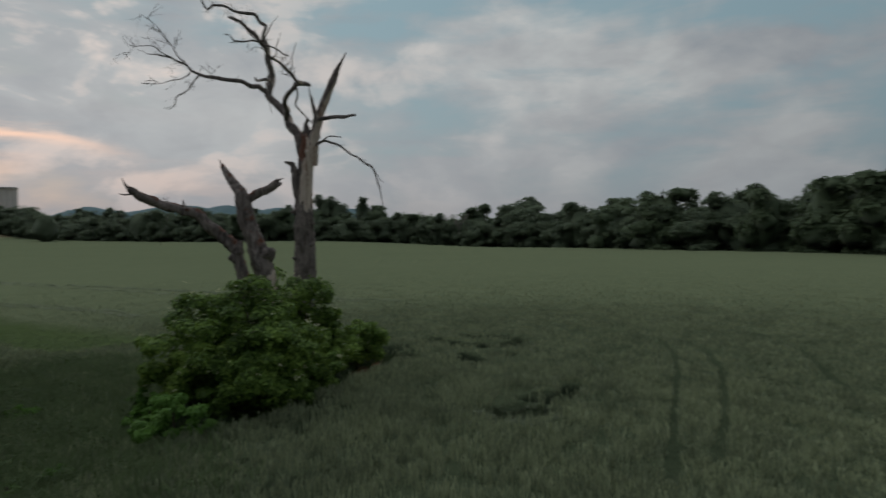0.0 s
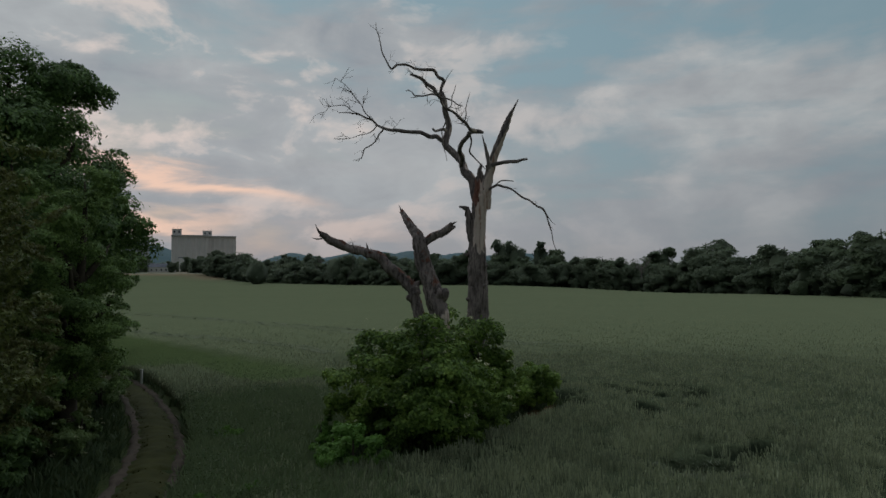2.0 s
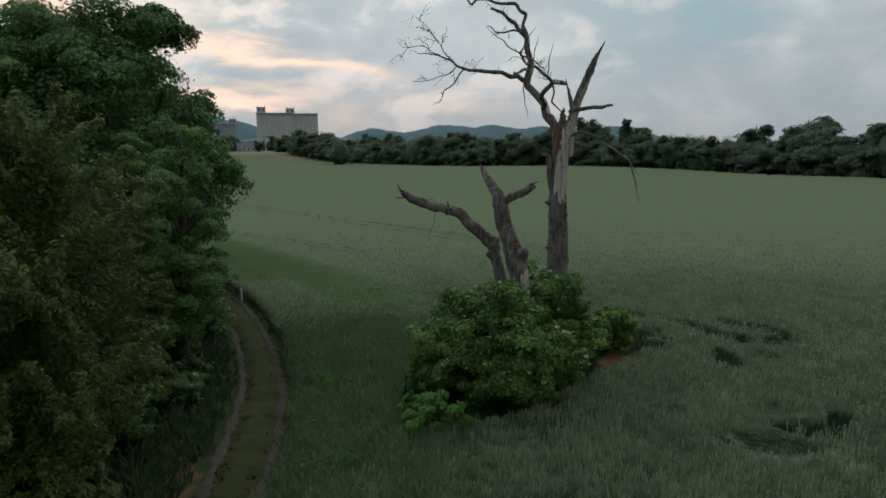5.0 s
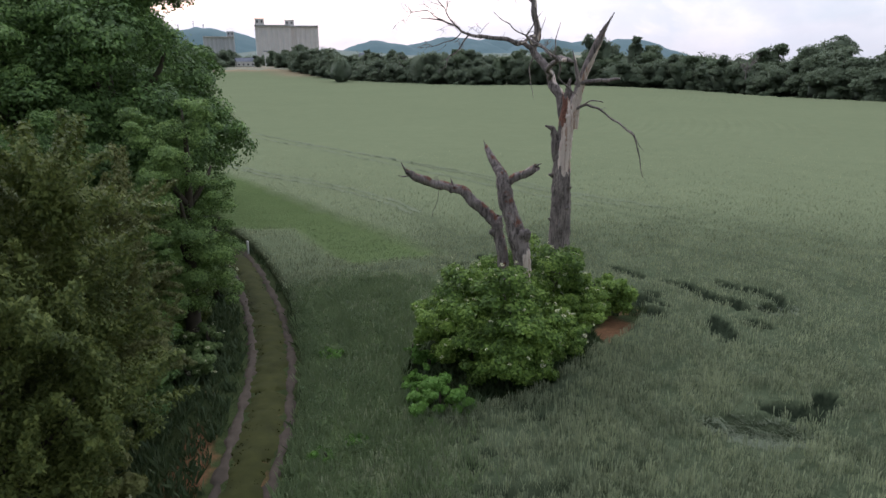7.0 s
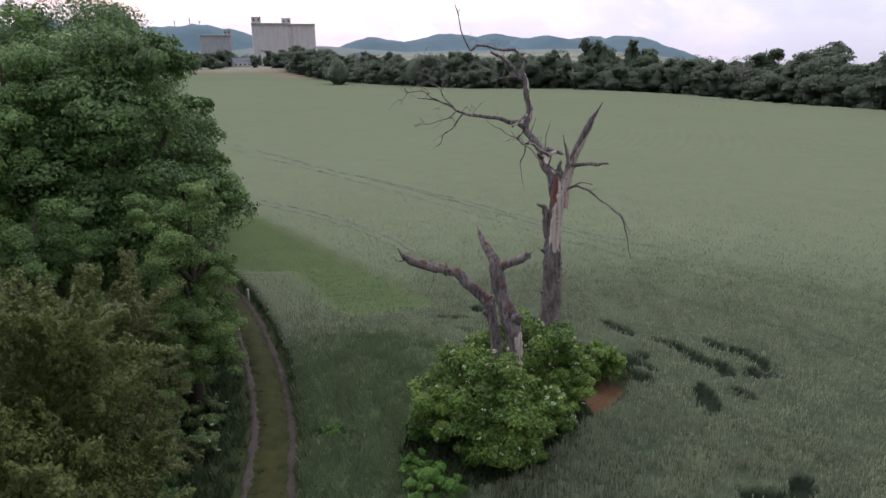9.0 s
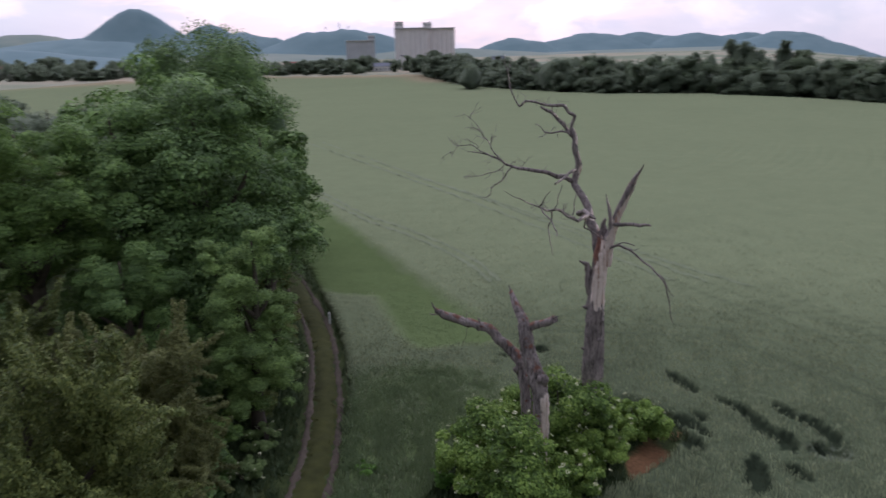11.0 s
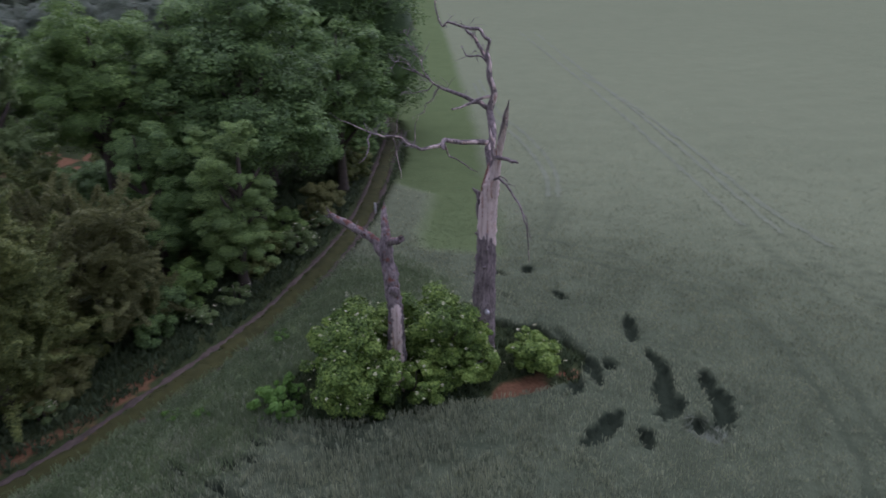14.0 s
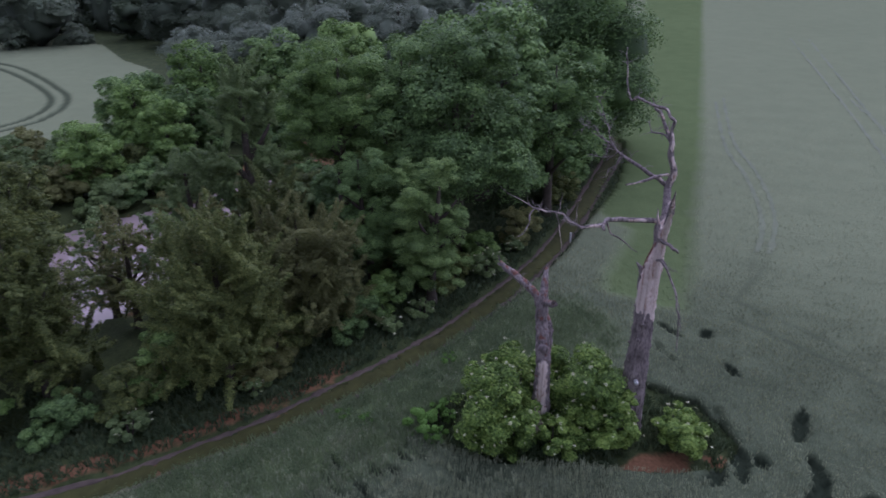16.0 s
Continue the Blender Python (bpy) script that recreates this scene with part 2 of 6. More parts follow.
HILL_BARE_HAZED = plain("hazed_hill_meadow", (0.13, 0.19, 0.18), (0.27, 0.28, 0.235), 0.006, 0.95, 0.1)


def ground_material():
    m, node, shader, _ = material("meadow_soil", 0.95, 0.15)
    p = place_of(node)
    fine, mid, wide = grain(node, p, 6.0, 6.0, 0.65), grain(node, p, 0.5, 4.0), grain(node, p, 0.004, 3.0, 0.6)
    grass = ramped(node, maths(node, "ADD", maths(node, "MULTIPLY", fine, 0.55), maths(node, "MULTIPLY", mid, 0.45)),
                   (0.33, (0.026, 0.036, 0.014)), (0.55, (0.06, 0.078, 0.028)), (0.72, (0.1, 0.11, 0.045)))
    strips = ramped(node, wide, (0.4, (0.17, 0.2, 0.13)), (0.5, (0.28, 0.27, 0.2)), (0.55, (0.36, 0.3, 0.22)), (0.62, (0.2, 0.24, 0.17)))
    earth = ramped(node, fine, (0.3, (0.14, 0.074, 0.037)), (0.7, (0.27, 0.142, 0.074)))
    patch = maths(node, "ADD", attribute(node, "soil"), maths(node, "MULTIPLY", maths(node, "SUBTRACT", mid, 0.5), 1.1))
    colour = mixer(node, attribute(node, "far"), grass, strips)
    colour = mixer(node, ramped(node, patch, (0.42, (0, 0, 0)), (0.62, (1, 1, 1))), colour, earth)
    return finish(m, shader, colour, fine, 0.6, 0.05, node)


def crop_material():
    """Wheat seen from above: bluish green, paler where the ears catch the sky, greener in the grass strip."""
    m, node, shader, _ = material("wheat_crop", 0.9, 0.0)
    p = place_of(node)
    ears = grain(node, node("ShaderNodeMapping", ins={"Vector": p, "Scale": (9.0, 9.0, 3.0), "Rotation": (0, 0, 0.5)}).outputs[0], 1.0, 5.0, 0.7)
    mid, wide = grain(node, p, 0.35, 5.0, 0.6), grain(node, p, 0.03, 4.0, 0.55)
    tone = maths(node, "ADD", maths(node, "MULTIPLY", ears, 0.5), maths(node, "ADD", maths(node, "MULTIPLY", mid, 0.3), maths(node, "MULTIPLY", wide, 0.2)))
    wheat = ramped(node, tone, (0.30, (0.168, 0.194, 0.114)), (0.5, (0.198, 0.225, 0.132)), (0.70, (0.228, 0.256, 0.151)))
    ripe = ramped(node, tone, (0.33, (0.24, 0.19, 0.13)), (0.68, (0.36, 0.28, 0.19)))
    grass = ramped(node, tone, (0.30, (0.088, 0.122, 0.050)), (0.5, (0.118, 0.158, 0.066)), (0.70, (0.150, 0.194, 0.084)))
    worn_shade = attribute(node, "trodden_shade")
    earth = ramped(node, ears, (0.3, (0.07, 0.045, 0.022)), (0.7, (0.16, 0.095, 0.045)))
    # Pit floors and walls: trampled base, shade painted in as near-black green.
    trodden_shade = mixer(node, ramped(node, maths(node, "ADD", worn_shade, maths(node, "MULTIPLY", maths(node, "SUBTRACT", mid, 0.5), 1.2)), (1.04, (0, 0, 0)), (1.16, (1, 1, 1))), ramped(node, ears, (0.3, (0.021, 0.03, 0.019)), (0.7, (0.046, 0.058, 0.036))), earth)
    # Stalks below the ears, darkened in colour for the shade between plants.
    stalk_shade = ramped(node, tone, (0.36, (0.050, 0.066, 0.039)), (0.62, (0.130, 0.154, 0.091)))
    colour = mixer(node, attribute(node, "stalk_shade"), wheat, stalk_shade)
    colour = mixer(node, attribute(node, "grass"), colour, grass)
    colour = mixer(node, ramped(node, maths(node, "ADD", maths(node, "MULTIPLY_ADD", attribute(node, "strip"), 0.5, 0.5), maths(node, "MULTIPLY", maths(node, "SUBTRACT", mid, 0.5), 0.16)), (0.44, (0, 0, 0)), (0.56, (1, 1, 1))), colour, grass)
    colour = mixer(node, attribute(node, "ripe"), colour, ripe)
    colour = mixer(node, ramped(node, worn_shade, (0.0, (0, 0, 0)), (0.55, (1, 1, 1))), colour, trodden_shade)
    return finish(m, shader, colour, ears, 0.5, 0.1, node)


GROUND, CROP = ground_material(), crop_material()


def water_material():
    m, node, shader, _ = material("milky_water", 0.12, 0.5)
    shader.inputs["Base Color"].default_value = (0.34, 0.272, 0.258, 1)
    ripple = grain(node, place_of(node), 1.6, 3.0)
    bump = node("ShaderNodeBump", ins={"Strength": 0.08, "Distance": 0.05, "Height": ripple})
    m.node_tree.links.new(bump.outputs[0], shader.inputs["Normal"])
    return m


WATER = water_material()

# ---- mesh helpers ----


def raw_mesh(name, verts, faces, mat=None, smooth=False):
    """A mesh from arrays: verts (n, 3), faces (m, 3 or 4)."""
    verts, faces = np.asarray(verts, dtype=np.float32), np.asarray(faces, dtype=np.int32)
    me = bpy.data.meshes.new(name)
    k = faces.shape[1]
    me.vertices.add(len(verts))
    me.vertices.foreach_set("co", verts.ravel())
    me.loops.add(faces.size)
    me.loops.foreach_set("vertex_index", faces.ravel())
    me.polygons.add(len(faces))
    me.polygons.foreach_set("loop_start", np.arange(0, faces.size, k, dtype=np.int32))
    me.polygons.foreach_set("loop_total", np.full(len(faces), k, dtype=np.int32))
    me.polygons.foreach_set("use_smooth", np.full(len(faces), smooth, dtype=bool))
    me.update(calc_edges=True)
    if mat:
        me.materials.append(mat)
    return me


def set_attribute(me, name, values):
    me.attributes.new(name, "FLOAT", "POINT").data.foreach_set("value", np.asarray(values, dtype=np.float32))


def part(name, me, parent=None, label=""):
    ob = new(name, me)
    ob.parent = parent
    return tagged(ob, label)


def thing(name, x, y, z, label, category, group="", kind=""):
    ob = new(name)
    ob.empty_display_size = 0.2
    ob.location = (x, y, z)
    return tagged(ob, label, category, group, kind)


def mesh_of(bm, name, mat, smooth=False):
    me = bpy.data.meshes.new(name)
    bm.to_mesh(me)
    bm.free()
    if mat:
        me.materials.append(mat)
    for poly in me.polygons:
        poly.use_smooth = smooth
    return me


def box_mesh(name, sx, sy, sz, mat, bevel=0.0, base=True):
    bm = bmesh.new()
    bmesh.ops.create_cube(bm, size=1)
    bmesh.ops.scale(bm, vec=(sx, sy, sz), verts=bm.verts)
    if base:
        bmesh.ops.translate(bm, vec=(0, 0, sz / 2), verts=bm.verts)
    if bevel:
        bmesh.ops.bevel(bm, geom=bm.edges[:], offset=bevel, segments=1, affect="EDGES")
    return mesh_of(bm, name, mat)


def smoothstep(a, b, v):
    t = np.clip((v - a) / (b - a), 0, 1)
    return t * t * (3 - 2 * t)


def spline(points, n):
    """Catmull-Rom through the points, n steps for each stretch; extra columns ride along."""
    p = np.asarray(points, float)
    p = np.vstack([2 * p[0] - p[1], p, 2 * p[-1] - p[-2]])
    out = []
    for i in range(1, len(p) - 2):
        a, b, c, d = p[i - 1:i + 3]
        for t in np.linspace(0, 1, n, endpoint=False):
            out.append(0.5 * (2 * b + (c - a) * t + (2 * a - 5 * b + 4 * c - d) * t * t + (3 * b - a - 3 * c + d) * t ** 3))
    out.append(p[-2])
    return np.array(out)


def tube(points, sides=10, steps=4, rough=0.0, seed=0, jagged=0.0):
    """Limb through points (x, y, z, radius): verts, faces (quads). rough: knobbly surface; jagged: a torn end."""
    rng = np.random.default_rng(seed)
    c = spline(points, steps)
    xyz, r = c[:, :3], np.maximum(c[:, 3], 0.004)
    tan = np.gradient(xyz, axis=0)
    tan /= np.linalg.norm(tan, axis=1)[:, None] + 1e-9
    ref = np.array([0.31, 0.95, 0.05])
    u = np.cross(tan, ref)
    u /= np.linalg.norm(u, axis=1)[:, None] + 1e-9
    w = np.cross(tan, u)
    ang = np.linspace(0, 2 * np.pi, sides, endpoint=False)
    k = len(xyz)
    lobes = rng.normal(0, 1, (3, 2))
    rr = np.ones((k, sides))
    if rough:
        along = np.cumsum(np.r_[0, np.linalg.norm(np.diff(xyz, axis=0), axis=1)])
        for m, (a, b) in zip((2, 3, 5), lobes):
            rr += rough * 0.5 * np.sin(m * ang[None, :] + 6 * a + along[:, None] * (0.5 + 0.5 * b))
        rr += rough * 0.5 * rng.normal(0, 1, (k, sides))
    v = xyz[:, None, :] + (r[:, None] * rr)[:, :, None] * (np.cos(ang)[None, :, None] * u[:, None, :] + np.sin(ang)[None, :, None] * w[:, None, :])
    if jagged:
        v[-1] += tan[-1] * (rng.random(sides)[:, None] * jagged)
        v[-2] += tan[-2] * (rng.random(sides)[:, None] * jagged * 0.4)
    v = v.reshape(-1, 3)
    i, j = np.meshgrid(np.arange(k - 1), np.arange(sides), indexing="ij")
    j2 = (j + 1) % sides
    f = np.stack([i * sides + j, i * sides + j2, (i + 1) * sides + j2, (i + 1) * sides + j], -1).reshape(-1, 4)
    n = len(v)
    v = np.vstack([v, xyz[-1] - tan[-1] * r[-1] * 0.5, xyz[0]])


    tri = [[(k - 1) * sides + a, (k - 1) * sides + (a + 1) % sides, (k - 1) * sides + (a + 2) % sides, n] for a in range(0, sides - 1, 2)]
    return v, np.vstack([f, np.array(tri)])


def join(pieces):
    vs, fs, off = [], [], 0
    for v, f in pieces:
        vs.append(v)
        fs.append(f + off)
        off += len(v)
    return np.vstack(vs), np.vstack(fs)


def leaves(centres, outward, size, rng, droop=0.0, long=1.0, pointed=False):
    """Small leaves: each a bent diamond (quads), or where pointed a single tapering blade (triangles): verts and faces."""
    n = len(centres)
    nrm = outward + rng.normal(0, 0.42, (n, 3))
    nrm[:, 2] += 0.3
    nrm /= np.linalg.norm(nrm, axis=1)[:, None] + 1e-9
    a = rng.normal(0, 1, (n, 3))
    a -= nrm * (a * nrm).sum(1)[:, None]
    a /= np.linalg.norm(a, axis=1)[:, None] + 1e-9
    if droop:
        a[:, 2] -= droop
        a /= np.linalg.norm(a, axis=1)[:, None] + 1e-9
    b = np.cross(nrm, a)
    s = (size * rng.uniform(0.6, 1.3, n))[:, None]
    if pointed:
        v = np.stack([centres - a * s * 0.45 + b * s * 0.36, centres - a * s * 0.45 - b * s * 0.36, centres + a * s * 0.55 * long], 1).reshape(-1, 3)
        return v, np.arange(3 * n).reshape(-1, 3)
    lift = nrm * s * 0.16
    v = np.stack([centres - a * s * 0.5 * long, centres + b * s * 0.32 + lift, centres + a * s * 0.5 * long, centres - b * s * 0.32 + lift], 1).reshape(-1, 3)
    f = np.arange(4 * n).reshape(-1, 4)
    return v, f


def clump_crown(rng, rx, ry, z0, z1, clumps, per, size, lumpy=0.35, droop=0.0, clump_r=0.24, long=1.0, low=0.0, taper=0.0, spray=0.85, pointed=False, feather=0.0):
    """A leafy crown from z0 to z1 with an uneven outline: billows of leaves, each lit from its own outside, over a thinner inside."""
    h = (z1 - z0) / 2
    d = rng.normal(0, 1, (clumps, 3))
    d /= np.linalg.norm(d, axis=1)[:, None]
    d[:, 2] = np.where((d[:, 2] < -0.8 + low), -d[:, 2], d[:, 2])
    ph = rng.uniform(0, 6.28, 6)
    lump = 1 + lumpy * 0.5 * (np.sin(3 * d[:, 0] + ph[0]) * np.sin(2.6 * d[:, 1] + ph[1]) + np.sin(5 * d[:, 2] + ph[2]) * np.cos(4 * d[:, 0] + ph[3])) + rng.normal(0, 0.06 + lumpy * 0.12, clumps)
    depth = np.where(rng.random(clumps) < 0.25, rng.uniform(0.3, 0.75, clumps), rng.uniform(0.82, 1.0, clumps)) * np.clip(lump, 0.6, 1.25)
    r = clump_r * min(rx, ry, h * 1.3)
    narrow = 1 - taper * np.clip(d[:, 2] * depth, -0.2, 1)
    c = d * depth[:, None] * np.array([max(rx - r * 0.7, 0.3), max(ry - r * 0.7, 0.3), max(h - r * 0.6, 0.3)])
    c[:, :2] *= narrow[:, None]
    c[:, 2] += (z0 + z1) / 2
    cr = r * rng.uniform(0.55, 1.4, clumps)
    k = np.maximum((per * (cr / r) ** 2 * rng.uniform(0.8, 1.2, clumps)).astype(int), 6)
    who = np.repeat(np.arange(clumps), k)
    n = len(who)
    o = rng.normal(0, 1, (n, 3))
    o += d[who] * 0.5
    o /= np.linalg.norm(o, axis=1)[:, None]
    o[:, 2] = np.where(rng.random(n) < 0.65, np.abs(o[:, 2]), o[:, 2])
    rad = np.where(rng.random(n) < 0.07, rng.uniform(1.0, 1.25, n), rng.random(n) ** 0.16)
    q = c[who] + o * (rad * cr[who])[:, None] * np.array([2.0 - spray, 2.0 - spray, spray])
    if feather:
        way = d * 0.9 + rng.normal(0, 0.5, (clumps, 3)) + np.array([0, 0, 0.35])
        way /= np.linalg.norm(way, axis=1)[:, None]
        reach = rng.uniform(-0.9, 1.3, n)
        thin = 0.25 + 0.3 * np.clip(1 - reach, 0, 1)
        q = c[who] + way[who] * (reach * cr[who] * feather)[:, None] + o * (rng.random(n) ** 0.5 * thin * cr[who])[:, None]
    q[:, 2] = np.maximum(q[:, 2], 0.05)
    return leaves(q, o * 0.85 + d[who] * 0.25, size, rng, droop, long, pointed), c


def billow(rng, rx, ry, z0, z1, fill=0.8):
    """A dim lumpy heart for a crown seen from far off, so that no sky or black shows through it: verts and triangles."""
    n, m = 10, 6
    a, b = np.meshgrid(np.linspace(0, 2 * np.pi, n, endpoint=False), np.linspace(-1.35, 1.35, m), indexing="ij")
    k = fill * (1 + rng.normal(0, 0.13, a.shape))
    v = np.stack([rx * k * np.cos(b) * np.cos(a), ry * k * np.cos(b) * np.sin(a), (z0 + z1) / 2 + (z1 - z0) / 2 * k * np.sin(b)], -1).reshape(-1, 3)
    i, j = np.meshgrid(np.arange(n), np.arange(m - 1), indexing="ij")
    p, q = i * m + j, ((i + 1) % n) * m + j
    return v, np.concatenate([np.stack([p, q, q + 1], -1).reshape(-1, 3), np.stack([p, q + 1, p + 1], -1).reshape(-1, 3)])

# ---- ground ----


def bearing(x, y):
    return np.degrees(np.arctan2(-x, y))


def land(x, y):
    """Height of the open land: level near by, rising towards the far silos."""
    x, y = np.asarray(x, float), np.asarray(y, float)
    r, az = np.hypot(x, y), bearing(x, y)
    rise = np.interp(r, (180, 330, 450, 530, 600, 900, 2500, 4500), (0, 3.7, 6.5, 13.5, 16.5, 21, 62, 90))
    w = smoothstep(-6, 11, az) * (1 - 0.6 * smoothstep(72, 96, az))
    return rise * w


def inside(poly, x, y):
    """Even-odd test of the points against a polygon."""
    x, y = np.asarray(x, float), np.asarray(y, float)
    hit = np.zeros(x.shape, bool)
    n = len(poly)
    for i in range(n):
        (x1, y1), (x2, y2) = poly[i], poly[(i + 1) % n]
        if y1 == y2:
            continue
        hit ^= ((y1 > y) != (y2 > y)) & (x < (x2 - x1) * (y - y1) / (y2 - y1) + x1)
    return hit


def from_line(line, x, y):
    """Distance of the points from a polyline."""
    best = np.full(np.shape(x), 1e9)
    for (x1, y1), (x2, y2) in zip(line[:-1], line[1:]):
        dx, dy = x2 - x1, y2 - y1
        t = np.clip(((x - x1) * dx + (y - y1) * dy) / (dx * dx + dy * dy), 0, 1)
        best = np.minimum(best, np.hypot(x - x1 - t * dx, y - y1 - t * dy))
    return best


def axis(low, high, step, ends, grow=1.14):
    """Grid lines: even between low and high, wider and wider out to both ends."""
    mid = list(np.arange(low, high + 1e-6, step))
    a, s = low, step
    left = []
    while a > ends[0]:
        s *= grow
        a -= s
        left.append(a)
    b, s = mid[-1], step
    right = []
    while b < ends[1]:
        s *= grow
        b += s
        right.append(b)
    return np.array(left[::-1] + mid + right)


def sheet(xs, ys):
    gx, gy = np.meshgrid(xs, ys)
    n, m = len(xs), len(ys)
    i, j = np.meshgrid(np.arange(n - 1), np.arange(m - 1))
    a = j * n + i
    f = np.stack([a, a + 1, a + 1 + n, a + n], -1).reshape(-1, 4)
    return gx.ravel(), gy.ravel(), f


RUT_RIGHT = [(-3.4, -14), (-5.4, -4), (-7.0, 3.5), (-8.1, 7.0), (-9.4, 11.0), (-10.75, 14.0), (-12.3, 17.2), (-13.6, 19.2), (-15.0, 21.4), (-16.6, 23.5), (-18.9, 26.3), (-22.3, 29.9), (-25.7, 33.2), (-30.4, 37.0), (-38.5, 42.9), (-48.0, 49.6), (-62, 58)]
RUT_LEFT = [(-5.2, -14), (-7.2, -4), (-8.6, 4.4), (-9.9, 8.3), (-11.1, 11.3), (-12.6, 14.2), (-14.3, 17.2), (-15.6, 19.4), (-16.7, 21.1), (-18.1, 22.9), (-20.2, 25.4), (-23.4, 28.9), (-26.4, 31.8), (-31.1, 35.6), (-39.3, 41.5), (-48.8, 48.0), (-62.8, 56.2)]
FIELD_EDGE = [(-2.91, -13.9), (-4.91, -3.9), (-6.51, 3.62), (-7.62, 7.15), (-8.93, 11.18), (-10.3, 14.21), (-11.86, 17.44), (-13.18, 19.47), (-14.59, 21.69), (-16.21, 23.81), (-18.53, 26.63), (-21.94, 30.25), (-25.37, 33.58), (-30.1, 37.4), (-37.98, 43.63), (-47.2, 49.2), (-66, 56), (-140, 84)]
FAR_EDGE = [(-480, 190), (-427, 362), (-292, 442), (-260, 415), (-200, 372), (-118, 322), (-64, 322), (0, 312), (49, 246), (70.5, 195), (88, 161), (92, 132), (150, 60), (160, -60)]
FIELD = [(-0.4, -60), *FIELD_EDGE, *FAR_EDGE]
ISLAND = [(-8.6, 18.6), (-6.6, 19.5), (-5.1, 21.2), (-4.3, 23.2), (-3.8, 25.4), (-2.9, 27.4), (-2.3, 29.6), (-2.2, 31.6), (-3.4, 33.2), (-6.5, 33.0), (-9.2, 30.4), (-10.2, 26), (-10.0, 21)]
STRIP = [(-14.8, 37.2), (-27.3, 45.6), (-48, 59.3), (-88, 84.7), (-197, 153.2), (-440, 275), (-66, 56), (-47.2, 48.6), (-37.4, 41.8), (-31.5, 39.0), (-27.2, 40.0), (-20.6, 34.4), (-18.6, 33.3)]
POND = [(-26, -14), (-23.5, -2), (-28.5, 6), (-36, 11), (-46, 14), (-52, 12), (-48, 5), (-43, -4), (-36, -15)]
BACK_FIELD = [(-62, -26), (-72, -7), (-116, -10), (-128, -17), (-152, -26), (-168, -50), (-150, -90), (-80, -80)]
# pits in the wheat as short runs: from, to, half width
PIT_RUNS = [(-4.4, 37.5, -2.8, 36.0, 0.36), (-1.5, 35.7, -0.4, 35.3, 0.28), (-0.4, 35.3, 0.4, 34.5, 0.38), (0.4, 34.5, 1.4, 33.2, 0.48), (1.2, 36.4, 1.8, 35.7, 0.38), (2.2, 35.6, 3.0, 35.1, 0.5), (3.0, 35.1, 3.8, 34.1, 0.5),
            (1.8, 33.7, 2.1, 32.5, 0.42), (2.3, 30.9, 3.0, 30.3, 0.32), (1.0, 30.4, 1.45, 28.6, 0.48), (-2.0, 33.4, -1.8, 33.3, 0.36), (-2.7, 32.7, -1.9, 32.3, 0.42), (-1.9, 32.3, -1.2, 31.8, 0.24), (-2.2, 31.4, -1.3, 30.6, 0.3),
            (3.2, 33.3, 3.4, 33.1, 0.25), (2.7, 22.9, 3.8, 22.7, 0.5), (4.2, 23.3, 4.4, 24.4, 0.46), (-12.1, 37.1, -11.7, 36.7, 0.34), (-13.6, 34.9, -12.2, 35.2, 0.26), (-16.1, 30.7, -15.2, 30.9, 0.24), (-8.7, 36.2, -8.1, 36.2, 0.3),
            (-5.7, 16.8, -5.2, 17.1, 0.18), (-6.5, 17.4, -6.0, 17.7, 0.15), (-2.3, 17.5, -1.8, 17.7, 0.22), (-6.8, 14.3, -6.3, 14.6, 0.18), (-5.8, 16.0, -5.3, 16.2, 0.2), (-5.0, 15.3, -4.5, 15.6, 0.15), (-4.3, 19.7, -3.8, 19.9, 0.14), (-5.9, 13.8, -5.4, 14.1, 0.14)]
PITS = [((a + c) / 2, (b + d) / 2, math.hypot(c - a, d - b) / 2 + 0.66 * w, 0.88 * w, math.degrees(math.atan2(d - b, c - a))) for a, b, c, d, w in PIT_RUNS]
LODGED = [(2.1, 21.3, 1.4, 0.8, 5), (3.6, 33.0, 0.8, 0.5, 0)]
FURROWS = [(-7.8, 17.6, -4.4, 18.9), (-5.0, 14.2, -1.0, 18.4), (-9.5, 12.5, -5.5, 15.2), (-17.2, 27.0, -11.0, 21.0), (-15.5, 25.3, -10.2, 19.0), (-13.6, 33.6, -9.2, 33.6), (-5.8, 33.6, -4.2, 33.0), (-4.2, 33.0, -2.7, 31.8), (-2.7, 31.8, -1.5, 29.9)]
TRAMS = [[(-112, 121), (-62, 89.6), (-36, 72.8), (-18.8, 61.1), (-10.1, 55.2), (-3.4, 50.5), (10, 44), (30, 38)], [(-110, 124), (-60.7, 91.5), (-35, 74.6), (-17.8, 62.9), (-9, 57), (-2.2, 52.3), (11, 46)],
         [(-66, 74), (-46.9, 62.6), (-35.7, 57.7), (-26.3, 52.4), (-18.9, 46.0), (-15, 41)], [(-64, 71.5), (-45.5, 60.6), (-34.6, 55.8), (-25.2, 50.4), (-18.6, 44.7)],
         [(-16, 40.6), (-9.5, 43.2), (-6.0, 44.6), (-3.0, 45.2), (-0.5, 45.0), (2.6, 43.0), (6.0, 40.4), (9.4, 37.2), (11.5, 34.4), (11.8, 31.0), (10.5, 26.0), (8.0, 20.0), (6, 16)], [(-13, 39.6), (-7.3, 42.1), (-4.0, 43.2), (-1.4, 43.3), (2.1, 41.3), (5.2, 39.0), (8.4, 36.2), (10.2, 33.2), (10.3, 30.6), (8.8, 26.0), (6.0, 18.7), (4.6, 15)],
         [(-60, 90), (-41.7, 79.7), (-24.8, 69.0), (-14.9, 62.3), (-8.0, 57.8), (-2.7, 55.3), (6, 50), (14, 43.5), (16.5, 37), (15.8, 30), (13, 22)]]



